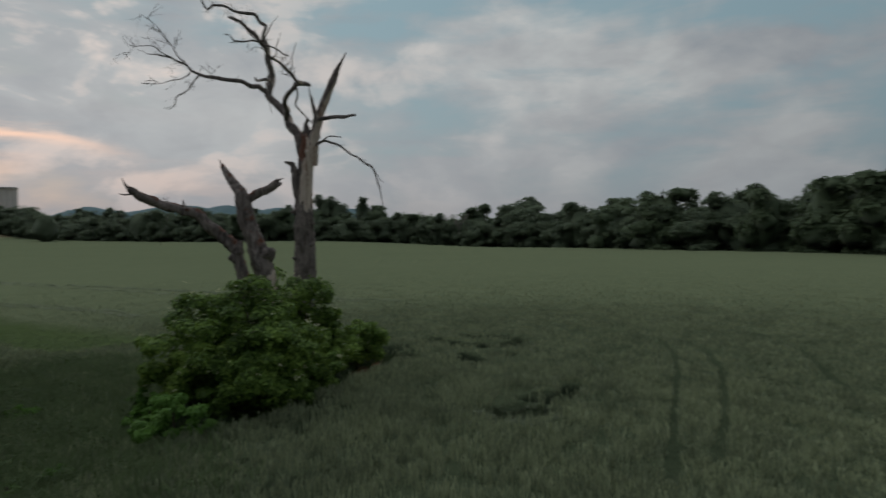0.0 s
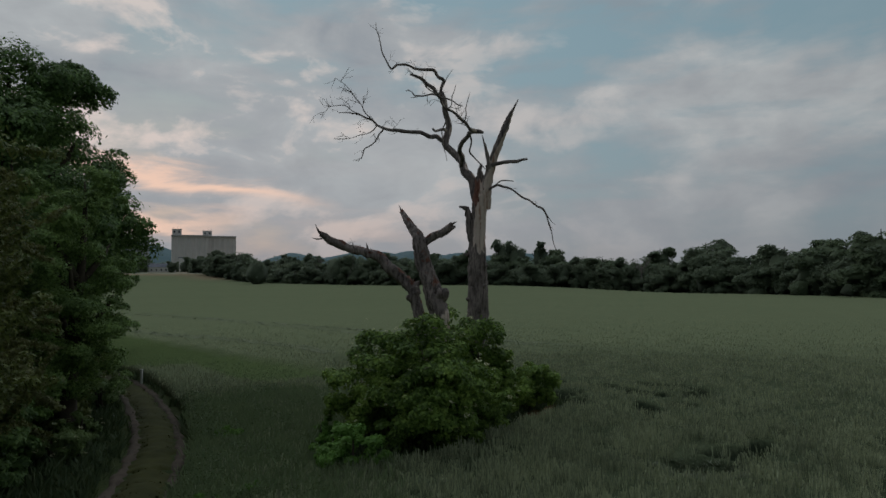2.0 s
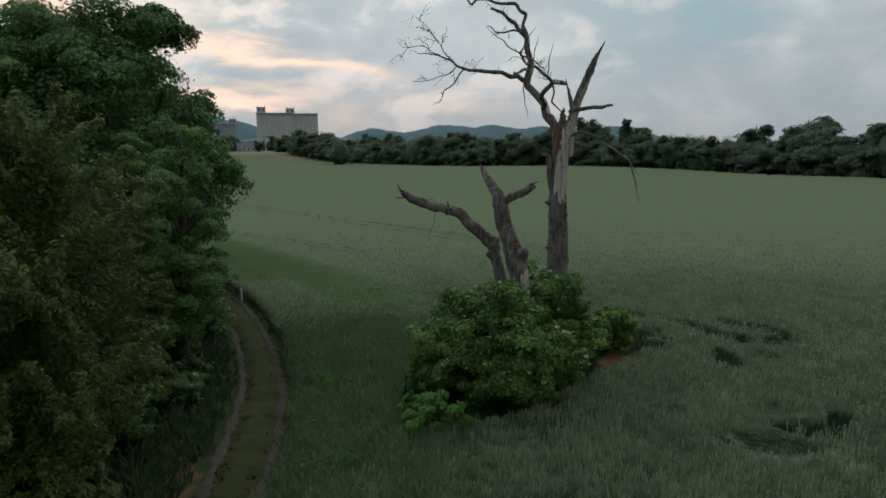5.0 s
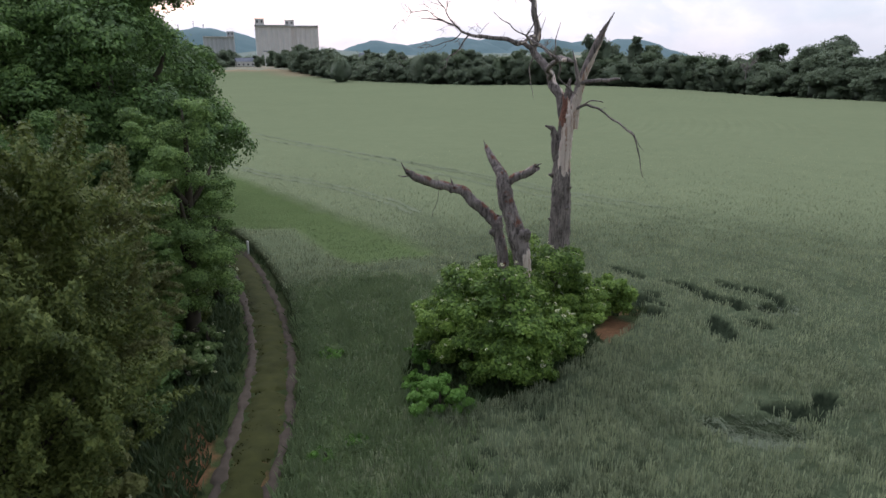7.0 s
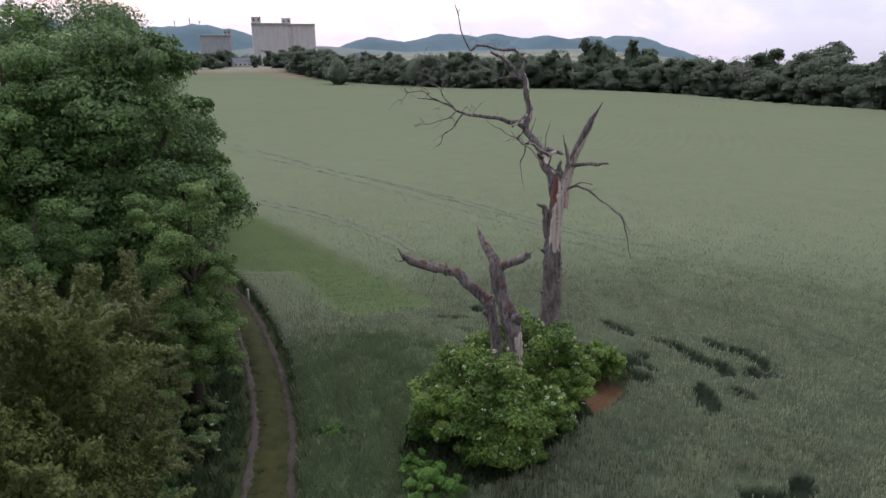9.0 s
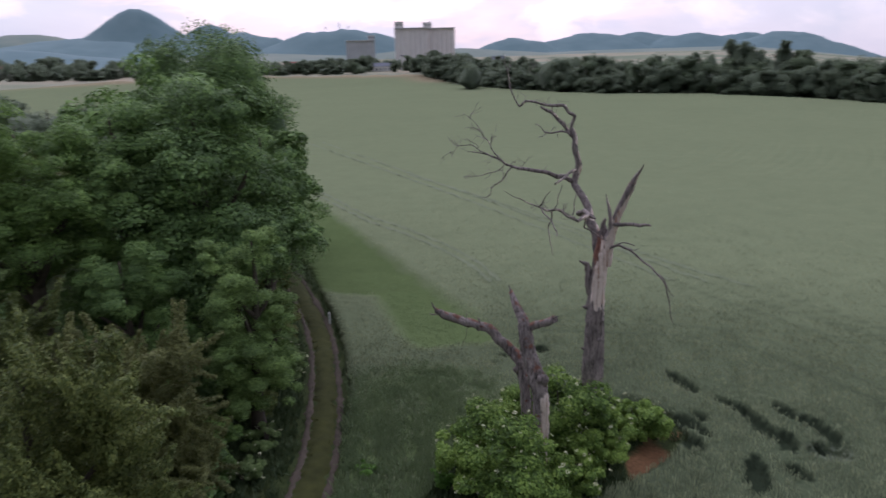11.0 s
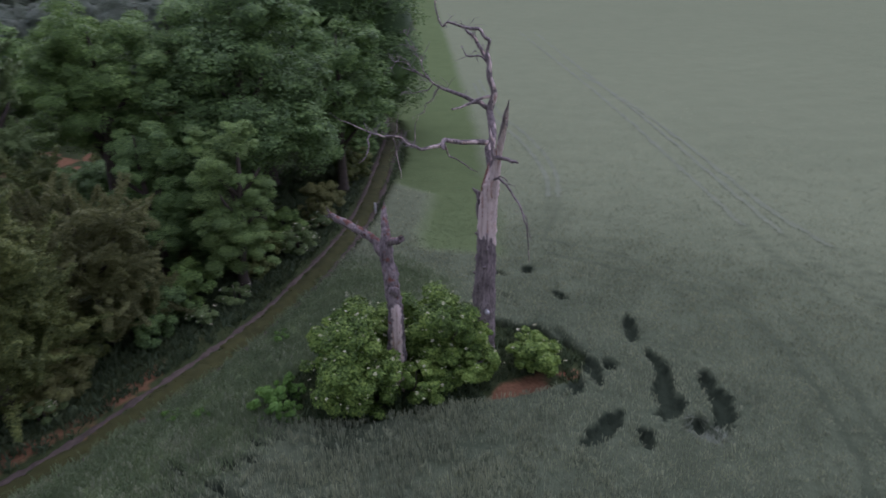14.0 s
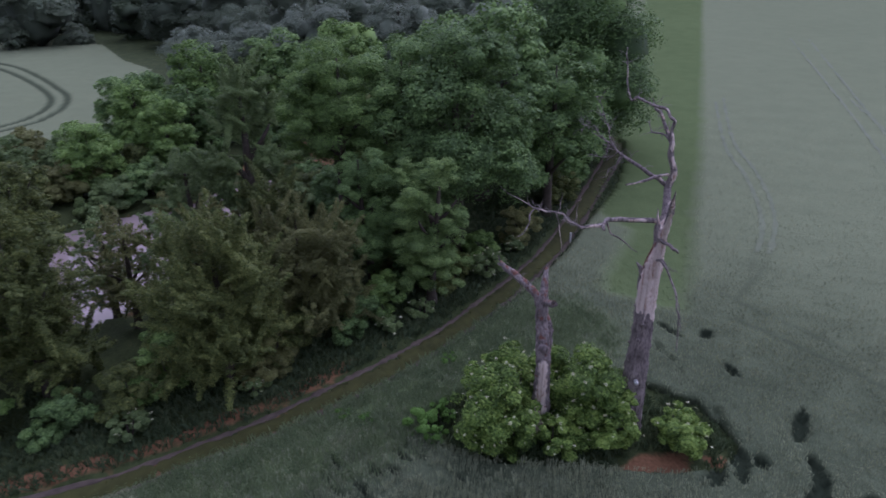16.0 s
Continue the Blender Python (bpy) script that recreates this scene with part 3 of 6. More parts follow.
def ovals(list_of, x, y, soft=0.22):
    """How far the points lie inside any of the turned ovals, 0 to 1, with ragged rims."""
    got = np.zeros(np.shape(x))
    for px, py, a, b, turn in list_of:
        near = (np.abs(x - px) < 3) & (np.abs(y - py) < 3)
        c, s = math.cos(radians(turn)), math.sin(radians(turn))
        u, v = ((x[near] - px) * c + (y[near] - py) * s) / a, (-(x[near] - px) * s + (y[near] - py) * c) / b
        d = np.hypot(u, v) + 0.12 * np.sin(7 * u + 3 * v) + 0.1 * np.sin(11 * v - 4 * u) + 0.16 * np.sin(6.3 * x[near] + 2 * np.sin(4.1 * y[near])) * np.sin(5.7 * y[near] + 2 * np.sin(4.7 * x[near]))
        got[near] = np.maximum(got[near], 1 - smoothstep(1 - soft, 1 + soft, d))
    return got


def pond_depth(x, y):
    e = from_line(POND + POND[:1], x, y)
    return np.where(inside(POND, x, y), smoothstep(0, 3, e), 0.0)


def ground_height(x, y):
    x, y = np.asarray(x, float), np.asarray(y, float)
    wave = 0.05 * np.sin(0.9 * x + 0.4 * y) * np.sin(0.7 * y - 0.3 * x) + 0.03 * np.sin(2.3 * x) * np.sin(1.9 * y)
    near_pond = np.exp(-(from_line(POND + POND[:1], x, y) / 4.0) ** 2)
    bowl = -1.5 * np.where(inside(POND, x, y), 1.0, near_pond * 0.55) - 1.6 * pond_depth(x, y)
    mound = 0.25 * np.exp(-(((x + 6.3) / 3.2) ** 2 + ((y - 25.5) / 5.5) ** 2))
    ruts = -0.10 * np.exp(-(from_line(RUT_RIGHT, x, y) / 0.3) ** 2) - 0.10 * np.exp(-(from_line(RUT_LEFT, x, y) / 0.3) ** 2)
    return land(x, y) + wave * np.exp(-np.hypot(x, y) / 300) + bowl + mound + ruts


def build_ground():
    x, y, f = sheet(axis(-62, 30, 0.5, (-4700, 4700)), axis(-16, 60, 0.5, (-4700, 4700)))
    z = ground_height(x, y)
    me = raw_mesh("ground", np.stack([x, y, z], 1), f, GROUND, True)
    edge = from_line(RUT_LEFT, x, y)
    verge = np.where(inside(FIELD, x, y), 0, np.exp(-((edge - 1.0) / 0.8) ** 2)) * smoothstep(26, 12, y) * 0.75
    bank = np.maximum.reduce([np.exp(-(((x - a) / 1.9) ** 2 + ((y - b) / 1.4) ** 2)) for a, b in ((-48.6, 9.2), (-53.3, 16.8), (-65.4, 22.2), (-56.4, 19.4), (-54, 8.5), (-60, 15.5), (-72, 22), (-66, 19), (-57, 12), (-57, 16.5))])
    bare = np.maximum(np.exp(-(((x + 3.2) / 1.0) ** 2 + ((y - 29.0) / 2.0) ** 2)), 0.75 * np.exp(-(((x + 2.7) / 0.7) ** 2 + ((y - 31.8) / 1.0) ** 2)))
    near_pond = 0.4 * np.exp(-(from_line(POND + POND[:1], x, y) / 2.0) ** 2)
    path_bits = 0.5 * np.exp(-(from_line(FIELD_EDGE, x, y) / 0.5) ** 2) * smoothstep(14, 4, y)
    set_attribute(me, "soil", np.maximum.reduce([verge, bank, bare, near_pond, path_bits]))
    set_attribute(me, "far", smoothstep(150, 500, np.hypot(x, y)))
    return tagged(new("ground", me), "grassy earth with reddish bare soil patches", "ground", kind="structure")


build_ground()


def wheat_level(x, y):
    """Stand of the crop above the ground (0 where none grows), and its masks."""
    ok = inside(FIELD, x, y) & ~inside(ISLAND, x, y)
    rim = np.minimum(from_line(FIELD_EDGE, x, y), from_line(ISLAND + ISLAND[:1], x, y))
    pit, flat = ovals(PITS, x, y), ovals(LODGED, x, y, 0.5)
    tram = np.zeros(np.shape(x))
    for line in TRAMS:
        d = from_line(line, x, y)
        tram = np.maximum(tram, 1 - smoothstep(0.1, 0.32, d))
    furrow = np.zeros(np.shape(x))
    for x1, y1, x2, y2 in FURROWS:
        wander = 0.16 * np.sin(2.3 * x + 1.1 * y) + 0.1 * np.sin(5.7 * y - 3.1 * x)
        broken = smoothstep(-0.7, 0.1, np.sin(1.9 * x - 2.3 * y) + 0.6 * np.sin(4.1 * y + 1.7 * x))
        furrow = np.maximum(furrow, broken * (1 - smoothstep(0.05, 0.2, from_line([(x1, y1), (x2, y2)], x + wander, y - wander))))
    sd = np.where(inside(STRIP, x, y), 1, -1) * from_line(STRIP + STRIP[:1], x, y)
    strip = smoothstep(-0.8, 0.8, sd)
    stand = 0.70 + 0.05 * np.sin(0.8 * x + 1.3 * np.sin(0.5 * y)) * np.sin(0.6 * y) + 0.03 * np.sin(3.1 * x + 2.0 * y)
    stand = stand * (1 - 0.45 * strip * smoothstep(85, 60, np.hypot(x, y))) * (1 - 0.92 * pit) * (1 - 0.6 * flat) * (1 - 0.5 * furrow)
    stand *= np.where(rim < 0.35, 0.72 + 0.28 * rim / 0.35, 1.0)
    return ok, stand, pit, flat, tram, furrow, strip


def crop_top(x, y, stand):
    """Height of the closed part of the stand: below the ears close by, level with them far off."""
    near = smoothstep(62, 24, np.hypot(x - 3, y - 22))
    return ground_height(x, y) + np.maximum(stand - 0.07 - 0.09 * near - 0.14 * gappy(x, y), 0.05)


def gappy(x, y):
    """Where the wheat stands thin and tufted round the bushes, 0 to 1."""
    return np.exp(-(np.hypot(x + 2, y - 20) / 9.5) ** 2)


def weedy(x, y):
    """Where grass and weeds choke the crop between the track and the bushes, 0 to 1."""
    return 0.95 * (1 - smoothstep(1.5, 5.5, from_line([(-7.6, 9), (-9.3, 14), (-11.2, 19), (-12.4, 23), (-14.5, 28)], x, y))) * smoothstep(-1.9, 0.1, np.sin(0.9 * x + np.sin(1.1 * y)) * np.sin(0.8 * y + 0.5 * x))


def build_wheat_sheet():
    x, y, f = sheet(axis(-17, 9, 0.17, (-445, 165), 1.03), axis(12, 38, 0.17, (-62, 450), 1.03))
    ok, stand, pit, flat, tram, furrow, strip = wheat_level(x, y)
    rng = np.random.default_rng(3)
    near = np.exp(-(np.hypot(x, y - 20) / 60) ** 2)
    z = crop_top(x, y, stand) + rng.normal(0, 0.014, len(x)) * near
    keep = ok[f].all(1)
    used = np.unique(f[keep])
    back = np.zeros(len(x), int)
    back[used] = np.arange(len(used))
    fk = back[f[keep]]
    top = np.stack([x, y, z], 1)[used]
    # skirt down to the ground along every open side
    e = np.concatenate([fk[:, [0, 1]], fk[:, [1, 2]], fk[:, [2, 3]], fk[:, [3, 0]]])
    key = np.sort(e, 1)
    _, inv, cnt = np.unique(key[:, 0] * 10_000_000 + key[:, 1], return_inverse=True, return_counts=True)
    rim = e[cnt[inv] == 1]
    rv = np.unique(rim)
    low = np.zeros(len(used), int)
    low[rv] = np.arange(len(rv)) + len(used)
    foot = top[rv].copy()
    foot[:, 2] = ground_height(foot[:, 0], foot[:, 1]) - 0.05
    skirt = np.stack([rim[:, 1], rim[:, 0], low[rim[:, 0]], low[rim[:, 1]]], 1)
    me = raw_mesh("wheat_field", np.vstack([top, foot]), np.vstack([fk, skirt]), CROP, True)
    ripe = np.maximum(smoothstep(12, 14.5, land(x, y)) * (1 - smoothstep(56, 62, bearing(x, y))), smoothstep(34, 12, from_line(FAR_EDGE[:4], x, y))) * 0.85
    lawn = np.clip(np.where(inside(STRIP, x, y), 1, -1) * from_line(STRIP + STRIP[:1], x, y) / 6.0, -1, 1)
    green = weedy(x, y)
    # Trampled places; in the pits the mask also carries their painted shade.
    worn_shade = np.maximum.reduce([smoothstep(0.02, 0.25, pit), 0.15 * flat, 0.25 * furrow, 0.22 * tram * smoothstep(44, 30, np.hypot(x - 3, y - 20))])

    def full(v):
        return np.r_[v[used], v[used][rv]]
    # Shade between the stalks is painted in close by, fading with distance.
    set_attribute(me, "stalk_shade", full(smoothstep(46, 12, np.hypot(x - 3, y - 20)) * (1 - strip)))
    set_attribute(me, "strip", full(lawn))
    set_attribute(me, "grass", full(green))
    set_attribute(me, "ripe", full(ripe))
    set_attribute(me, "trodden_shade", full(worn_shade))
    return tagged(new("wheat_field", me), "wide field of unripe blue-green wheat with flattened patches", "wheat field", kind="stuff")


build_wheat_sheet()


def build_wheel_tracks():
    """Worn tramlines through the crop, each a narrow band of bent darker wheat."""
    for k, line in enumerate(TRAMS):
        rng = np.random.default_rng(70 + k)
        c = spline(line, 24)
        d = np.gradient(c, axis=0)
        d /= np.linalg.norm(d, axis=1)[:, None]
        nrm = np.stack([-d[:, 1], d[:, 0]], 1)
        half = 0.19 * (1 + rng.normal(0, 0.22, len(c)))
        cols = np.array([-1.0, -0.3, 0.3, 1.0])
        xy = c[:, None] + nrm[:, None] * (cols[None] * half[:, None])[..., None]
        x, y = xy[..., 0].ravel(), xy[..., 1].ravel()
        stand = wheat_level(x, y)[1]
        z = crop_top(x, y, stand) + 0.035 + rng.normal(0, 0.008, len(x))
        i, j = np.meshgrid(np.arange(len(c) - 1), np.arange(3), indexing="ij")
        a = (i * 4 + j).ravel()
        f = np.stack([a, a + 1, a + 5, a + 4], 1)
        f = f[np.hypot(x[f].mean(1) - 3, y[f].mean(1) - 20) > 36]
        if not len(f):
            continue
        me = raw_mesh("wheel_track", np.stack([x, y, z], 1), f, TRAM, True)
        tagged(new("wheel_track", me), "narrow tractor wheel track bent through the wheat", "wheel track", "tractor tracks", "structure")


build_wheel_tracks()


def blades(cx, cy, cz, height, spread, count, rng, width=0.035, lean=0.25):
    """Tufts: count thin bent blades round each centre, as two quads a blade folded into a point."""
    n = len(cx)
    k = n * count
    bx, by = np.repeat(cx, count) + rng.normal(0, spread, k), np.repeat(cy, count) + rng.normal(0, spread, k)
    bz = np.repeat(cz, count)
    h = np.repeat(height, count) * rng.uniform(0.75, 1.15, k)
    a = rng.uniform(0, 2 * np.pi, k)
    w = width * rng.uniform(0.7, 1.4, k)
    dx, dy = np.cos(a) * w, np.sin(a) * w
    lx, ly = rng.normal(0, lean, k) * h, rng.normal(0, lean, k) * h
    v = np.stack([np.stack([bx - dx, by - dy, bz], 1), np.stack([bx + dx, by + dy, bz], 1),
                  np.stack([bx + dx * 1.2 + lx * 0.45, by + dy * 1.2 + ly * 0.45, bz + h * 0.65], 1), np.stack([bx + lx, by + ly, bz + h], 1)], 1).reshape(-1, 3)
    return v, np.arange(4 * k).reshape(-1, 4)


def scatter(rng, box, count):
    return rng.uniform(box[0], box[2], count), rng.uniform(box[1], box[3], count)


def build_wheat_ears():
    """Single plants of the near wheat, thinning out with distance."""
    rng = np.random.default_rng(11)
    got = []
    for reach, count, width in ((14, 340000, 0.009), (27, 420000, 0.013), (48, 300000, 0.018)):
        r, a = reach * np.sqrt(rng.random(count)) * (rng.uniform(0.7, 1.75, count) if reach > 40 else rng.uniform(0.9, 1.15, count)), rng.uniform(0, 6.28, count)
        x, y = 3 + r * np.cos(a), 22 + r * np.sin(a)
        if reach == 14:
            y = y - 9
        ok, stand, pit, flat, tram, furrow, strip = wheat_level(x, y)
        row = np.sin(21 * (0.35 * x + 0.94 * y)) > -0.5
        thick = 0.6 * np.sin(1.3 * x + 1.7 * np.sin(0.9 * y)) * np.sin(1.1 * y + 1.3 * np.sin(0.7 * x)) + 0.7 * np.sin(5.1 * x + 2.0 * np.sin(3.7 * y)) * np.sin(4.3 * y + 1.6 * np.sin(2.9 * x)) + 0.75 * np.sin(15 * x + 2.2 * np.sin(9 * y)) * np.sin(13 * y + 1.9 * np.sin(8 * x)) + rng.normal(0, 0.15, count) > -0.36 + 0.3 * gappy(x, y)
        ok &= (ovals(PITS, x, y, 0.34) < 0.1) & (flat < 0.3) & (tram < 0.85) & (furrow < 0.6) & (strip < 0.5) & (y > -3) & row & thick & (rng.random(count) > 0.75 * weedy(x, y))
        x, y, s = x[ok], y[ok], stand[ok]
        n = len(x)
        foot = 0.55 - 0.2 * gappy(x, y)
        base = ground_height(x, y) + s * foot
        h = s * (1 - foot) * rng.uniform(0.75, 1.2, n) * (1 + 0.3 * np.sin(7.3 * x + 2 * np.sin(5 * y)) * np.sin(6.1 * y + 2 * np.sin(4 * x)))
        t = rng.uniform(0, 6.28, n)
        w = width * rng.uniform(0.7, 1.4, n)
        lx, ly = rng.normal(0, 0.06, n), rng.normal(0, 0.06, n)
        dx, dy = np.cos(t) * w, np.sin(t) * w
        v = np.stack([np.stack([x, y, base], 1), np.stack([x + lx - dx, y + ly - dy, base + h * 0.95], 1), np.stack([x + lx + dx, y + ly + dy, base + h], 1)], 1).reshape(-1, 3)
        got.append((v, np.arange(3 * n).reshape(-1, 3)))
    v, f = join(got)
    tagged(new("wheat_plants", raw_mesh("wheat_plants", v, f, WHEAT)), "bluish green wheat stalks standing in the field", "wheat", kind="stuff")


build_wheat_ears()


def build_lodged_stalks():
    """Pale stalks lying in a swirl where wind and rain have flattened the wheat."""
    rng = np.random.default_rng(19)
    for px, py, a, b, _ in LODGED:
        n = int(900 * a * b)
        t, r = rng.uniform(0, 6.283, n), np.sqrt(rng.random(n)) * 1.15
        x, y = px + a * r * np.cos(t), py + b * r * np.sin(t)
        way = t + 1.75 + rng.normal(0, 0.55, n) - 0.6 * r + 0.5 * np.sin(3 * t)
        ok, stand, pit = wheat_level(x, y)[:3]
        keep = ok & (pit < 0.3)
        x, y, way, stand = x[keep], y[keep], way[keep], stand[keep]
        z = crop_top(x, y, stand) + rng.uniform(0.0, 0.1, len(x))
        ln, w = rng.uniform(0.3, 0.6, len(x)), rng.uniform(0.012, 0.024, len(x))
        dx, dy = np.cos(way), np.sin(way)
        rise = rng.uniform(-0.02, 0.1, len(x))
        v = np.stack([np.stack([x + dy * w, y - dx * w, z], 1), np.stack([x - dy * w, y + dx * w, z + 0.01], 1), np.stack([x + dx * ln, y + dy * ln, z + rise], 1)], 1).reshape(-1, 3)
        tagged(new("lodged_wheat", raw_mesh("lodged_wheat", v, np.arange(len(v)).reshape(-1, 3), LODGED_STALK)), "swirl of flattened pale wheat stalks lying in the field", "wheat", kind="stuff")


build_lodged_stalks()


def build_track():
    """Two trodden ruts with a mossy strip between."""
    def ribbon(line, half, lift, mat, name, seed):
        rng = np.random.default_rng(seed)
        c = spline(line, 14)
        d = np.gradient(c, axis=0)
        d /= np.linalg.norm(d, axis=1)[:, None]
        nrm = np.stack([-d[:, 1], d[:, 0]], 1)
        cols = np.linspace(-1, 1, 7)
        wob = half * (1 + 0.2 * np.sin(np.arange(len(c)) * 0.55 + seed) + 0.15 * np.sin(np.arange(len(c)) * 1.7 + 2 * seed) + rng.normal(0, 0.2, len(c)))
        xy = c[:, None, :] + nrm[:, None, :] * (cols[None, :] * wob[:, None])[:, :, None]
        xx, yy = xy[..., 0].ravel(), xy[..., 1].ravel()
        crown = np.tile(1 - cols ** 2, len(c))
        z = ground_height(xx, yy) - 0.05 + (lift + 0.09) * crown ** 0.6 + rng.normal(0, 0.014, len(xx))
        n = len(cols)
        i, j = np.meshgrid(np.arange(len(c) - 1), np.arange(n - 1), indexing="ij")
        a = i * n + j
        f = np.stack([a, a + 1, a + 1 + n, a + n], -1).reshape(-1, 4)
        return raw_mesh(name, np.stack([xx, yy, z], 1), f, mat, True)
    track = thing("farm_track", -16, 21, 0, "two-rut earth farm track with a mossy grass middle", "track", kind="structure")
    middle = [((a + c) / 2, (b + d) / 2) for (a, b), (c, d) in zip(RUT_RIGHT, RUT_LEFT)]
    for name, me in (("rut", ribbon(RUT_RIGHT, 0.21, 0.07, RUT, "rut", 1)), ("rut", ribbon(RUT_LEFT, 0.21, 0.07, RUT, "rut", 2)), ("middle_strip", ribbon(middle, 0.78, 0.045, MOSS, "middle_strip", 3))):
        ob = part(name, me, track)
        ob.matrix_parent_inverse = Matrix.Translation((16, -21, 0))
    return middle


TRACK_MIDDLE = build_track()


def build_verges():
    """Tall grass and weeds on both sides of the track, on the island and on the bank."""
    rng = np.random.default_rng(5)
    x, y = scatter(rng, (-62, -10, 0, 58), 75000)
    d, dl = from_line(TRACK_MIDDLE, x, y), from_line(RUT_LEFT, x, y)
    dr = from_line(RUT_RIGHT, x, y)
    free = (dl > 0.5 - 0.3 * rng.random(len(x)) ** 2) & (dr > 0.5 - 0.3 * rng.random(len(x)) ** 2) & ~inside(POND, x, y)
    outside = ~inside(FIELD, x, y)
    side = free & outside & (d > 1.0) & (d < 9) & (rng.random(len(x)) < np.where(d < 5, 1, 0.5))
    mid = free & (d < 0.5)
    isl = inside(ISLAND, x, y) & ~((np.abs(x + 3.1) < 0.9) & (np.abs(y - 29) < 2))
    for name, pick, h, mat, label, w in (("verge_grass", side, 0.42, BLADE, "tall dull green verge grass beside the track", 0.03),
                                         ("track_moss_grass", mid, 0.07, MOSS, "short yellowish grass between the ruts", 0.03),
                                         ("island_grass", isl, 0.4, BLADE, "rough grass under the elder bushes", 0.03)):
        px, py = x[pick], y[pick]
        v, f = blades(px, py, ground_height(px, py), np.full(len(px), h) * rng.uniform(0.5, 1.3, len(px)), 0.10, 5, rng, w, 0.35)
        tagged(new(name, raw_mesh(name, v, f, mat)), label, "grass", kind="stuff")
    gx, gy = scatter(rng, (-19, 6, -4, 32), 14000)
    pick = inside(FIELD, gx, gy) & ~inside(ISLAND, gx, gy) & (rng.random(len(gx)) < weedy(gx, gy))
    gx, gy = gx[pick], gy[pick]
    v, f = blades(gx, gy, ground_height(gx, gy) + 0.3, rng.uniform(0.3, 0.6, len(gx)), 0.13, 11, rng, 0.011, 0.22)
    tagged(new("field_grass", raw_mesh("field_grass", v, f, LAWN)), "green grass growing among the thin wheat", "grass", kind="stuff")
    gx, gy = scatter(rng, (-80, 30, -10, 80), 30000)
    pick = inside(STRIP, gx, gy) & (rng.random(len(gx)) > smoothstep(35, 78, gy))
    gx, gy = gx[pick], gy[pick]
    v, f = blades(gx, gy, ground_height(gx, gy) + wheat_level(gx, gy)[1] - 0.2, rng.uniform(0.08, 0.16, len(gx)), 0.12, 5, rng, 0.016, 0.35)
    tagged(new("strip_grass", raw_mesh("strip_grass", v, f, LAWN)), "green grass strip between the track and the wheat", "grass", kind="stuff")
    # broad weeds between the track and the bushes, and in the wheat edge
    x, y = scatter(rng, (-20, 3, -5, 34), 14000)
    edge = from_line(FIELD_EDGE, x, y)
    clump = np.sin(1.7 * x + 2 * np.sin(y)) * np.sin(1.3 * y + x * 0.4)
    ok = inside(FIELD, x, y) & ~inside(ISLAND, x, y) & (((edge < 1.4) & (clump > -0.5)) | ((clump > 0.35) & (x > -13.5) & (x < -7) & (y < 27)) | ((clump > 0.6) & (edge < 5)))
    x, y = x[ok], y[ok]
    z = ground_height(x, y) + 0.45 + rng.uniform(0, 0.35, len(x))
    c = np.stack([np.repeat(x, 7) + rng.normal(0, 0.16, 7 * len(x)), np.repeat(y, 7) + rng.normal(0, 0.16, 7 * len(x)), np.repeat(z, 7) + rng.normal(0, 0.12, 7 * len(x))], 1)
    v, f = leaves(c, np.tile((0, 0, 0.6), (len(c), 1)), 0.085, rng)
    tagged(new("field_weeds", raw_mesh("field_weeds", v, f, WEED)), "leafy green weeds along the wheat's edge", "weeds", kind="stuff")


build_verges()


def build_pond():
    bm = bmesh.new()
    bm.faces.new([bm.verts.new((x * 1.06 + 2.2, y * 1.08 - 0.4, -1.05)) for x, y in POND])
    tagged(new("pond_water", mesh_of(bm, "pond_water", WATER)), "still milky pink water of a flooded clay pit", "water", kind="structure")


build_pond()


def build_back_field():
    x, y, f = sheet(np.arange(-170, -60, 0.5), np.arange(-92, -4, 0.5))
    ok = inside(BACK_FIELD, x, y)
    loop = from_line(spline([(-134, -43), (-125.4, -35.5), (-113.6, -28.3), (-102.6, -22.6), (-95.4, -19.3), (-87.5, -17.9), (-81, -18.7), (-77.8, -20.4), (-71, -27)], 6).tolist(), x, y)
    loop2 = from_line(spline([(-130, -43), (-122.0, -36.4), (-108.5, -28.1), (-96, -21.9), (-88, -20.2), (-82, -20.9), (-77.5, -23.4), (-72, -29)], 6).tolist(), x, y)
    tram = np.maximum(1 - smoothstep(0.2, 0.8, loop), 1 - smoothstep(0.2, 0.8, loop2))
    keep = ok[f].all(1)
    me = raw_mesh("back_wheat_field", np.stack([x, y, ground_height(x, y) + 0.22 - 0.12 * tram], 1), f[keep], CROP, True)
    set_attribute(me, "stalk_shade", np.zeros(len(x)))
    set_attribute(me, "strip", np.full(len(x), -1.0))
    set_attribute(me, "grass", np.zeros(len(x)))
    set_attribute(me, "ripe", np.zeros(len(x)))
    set_attribute(me, "trodden_shade", tram * 0.42)
    tagged(new("back_wheat_field", me), "pale wheat field with a curved wheel track behind the pond", "wheat field", kind="stuff")


build_back_field()

# ---- dead trees ----


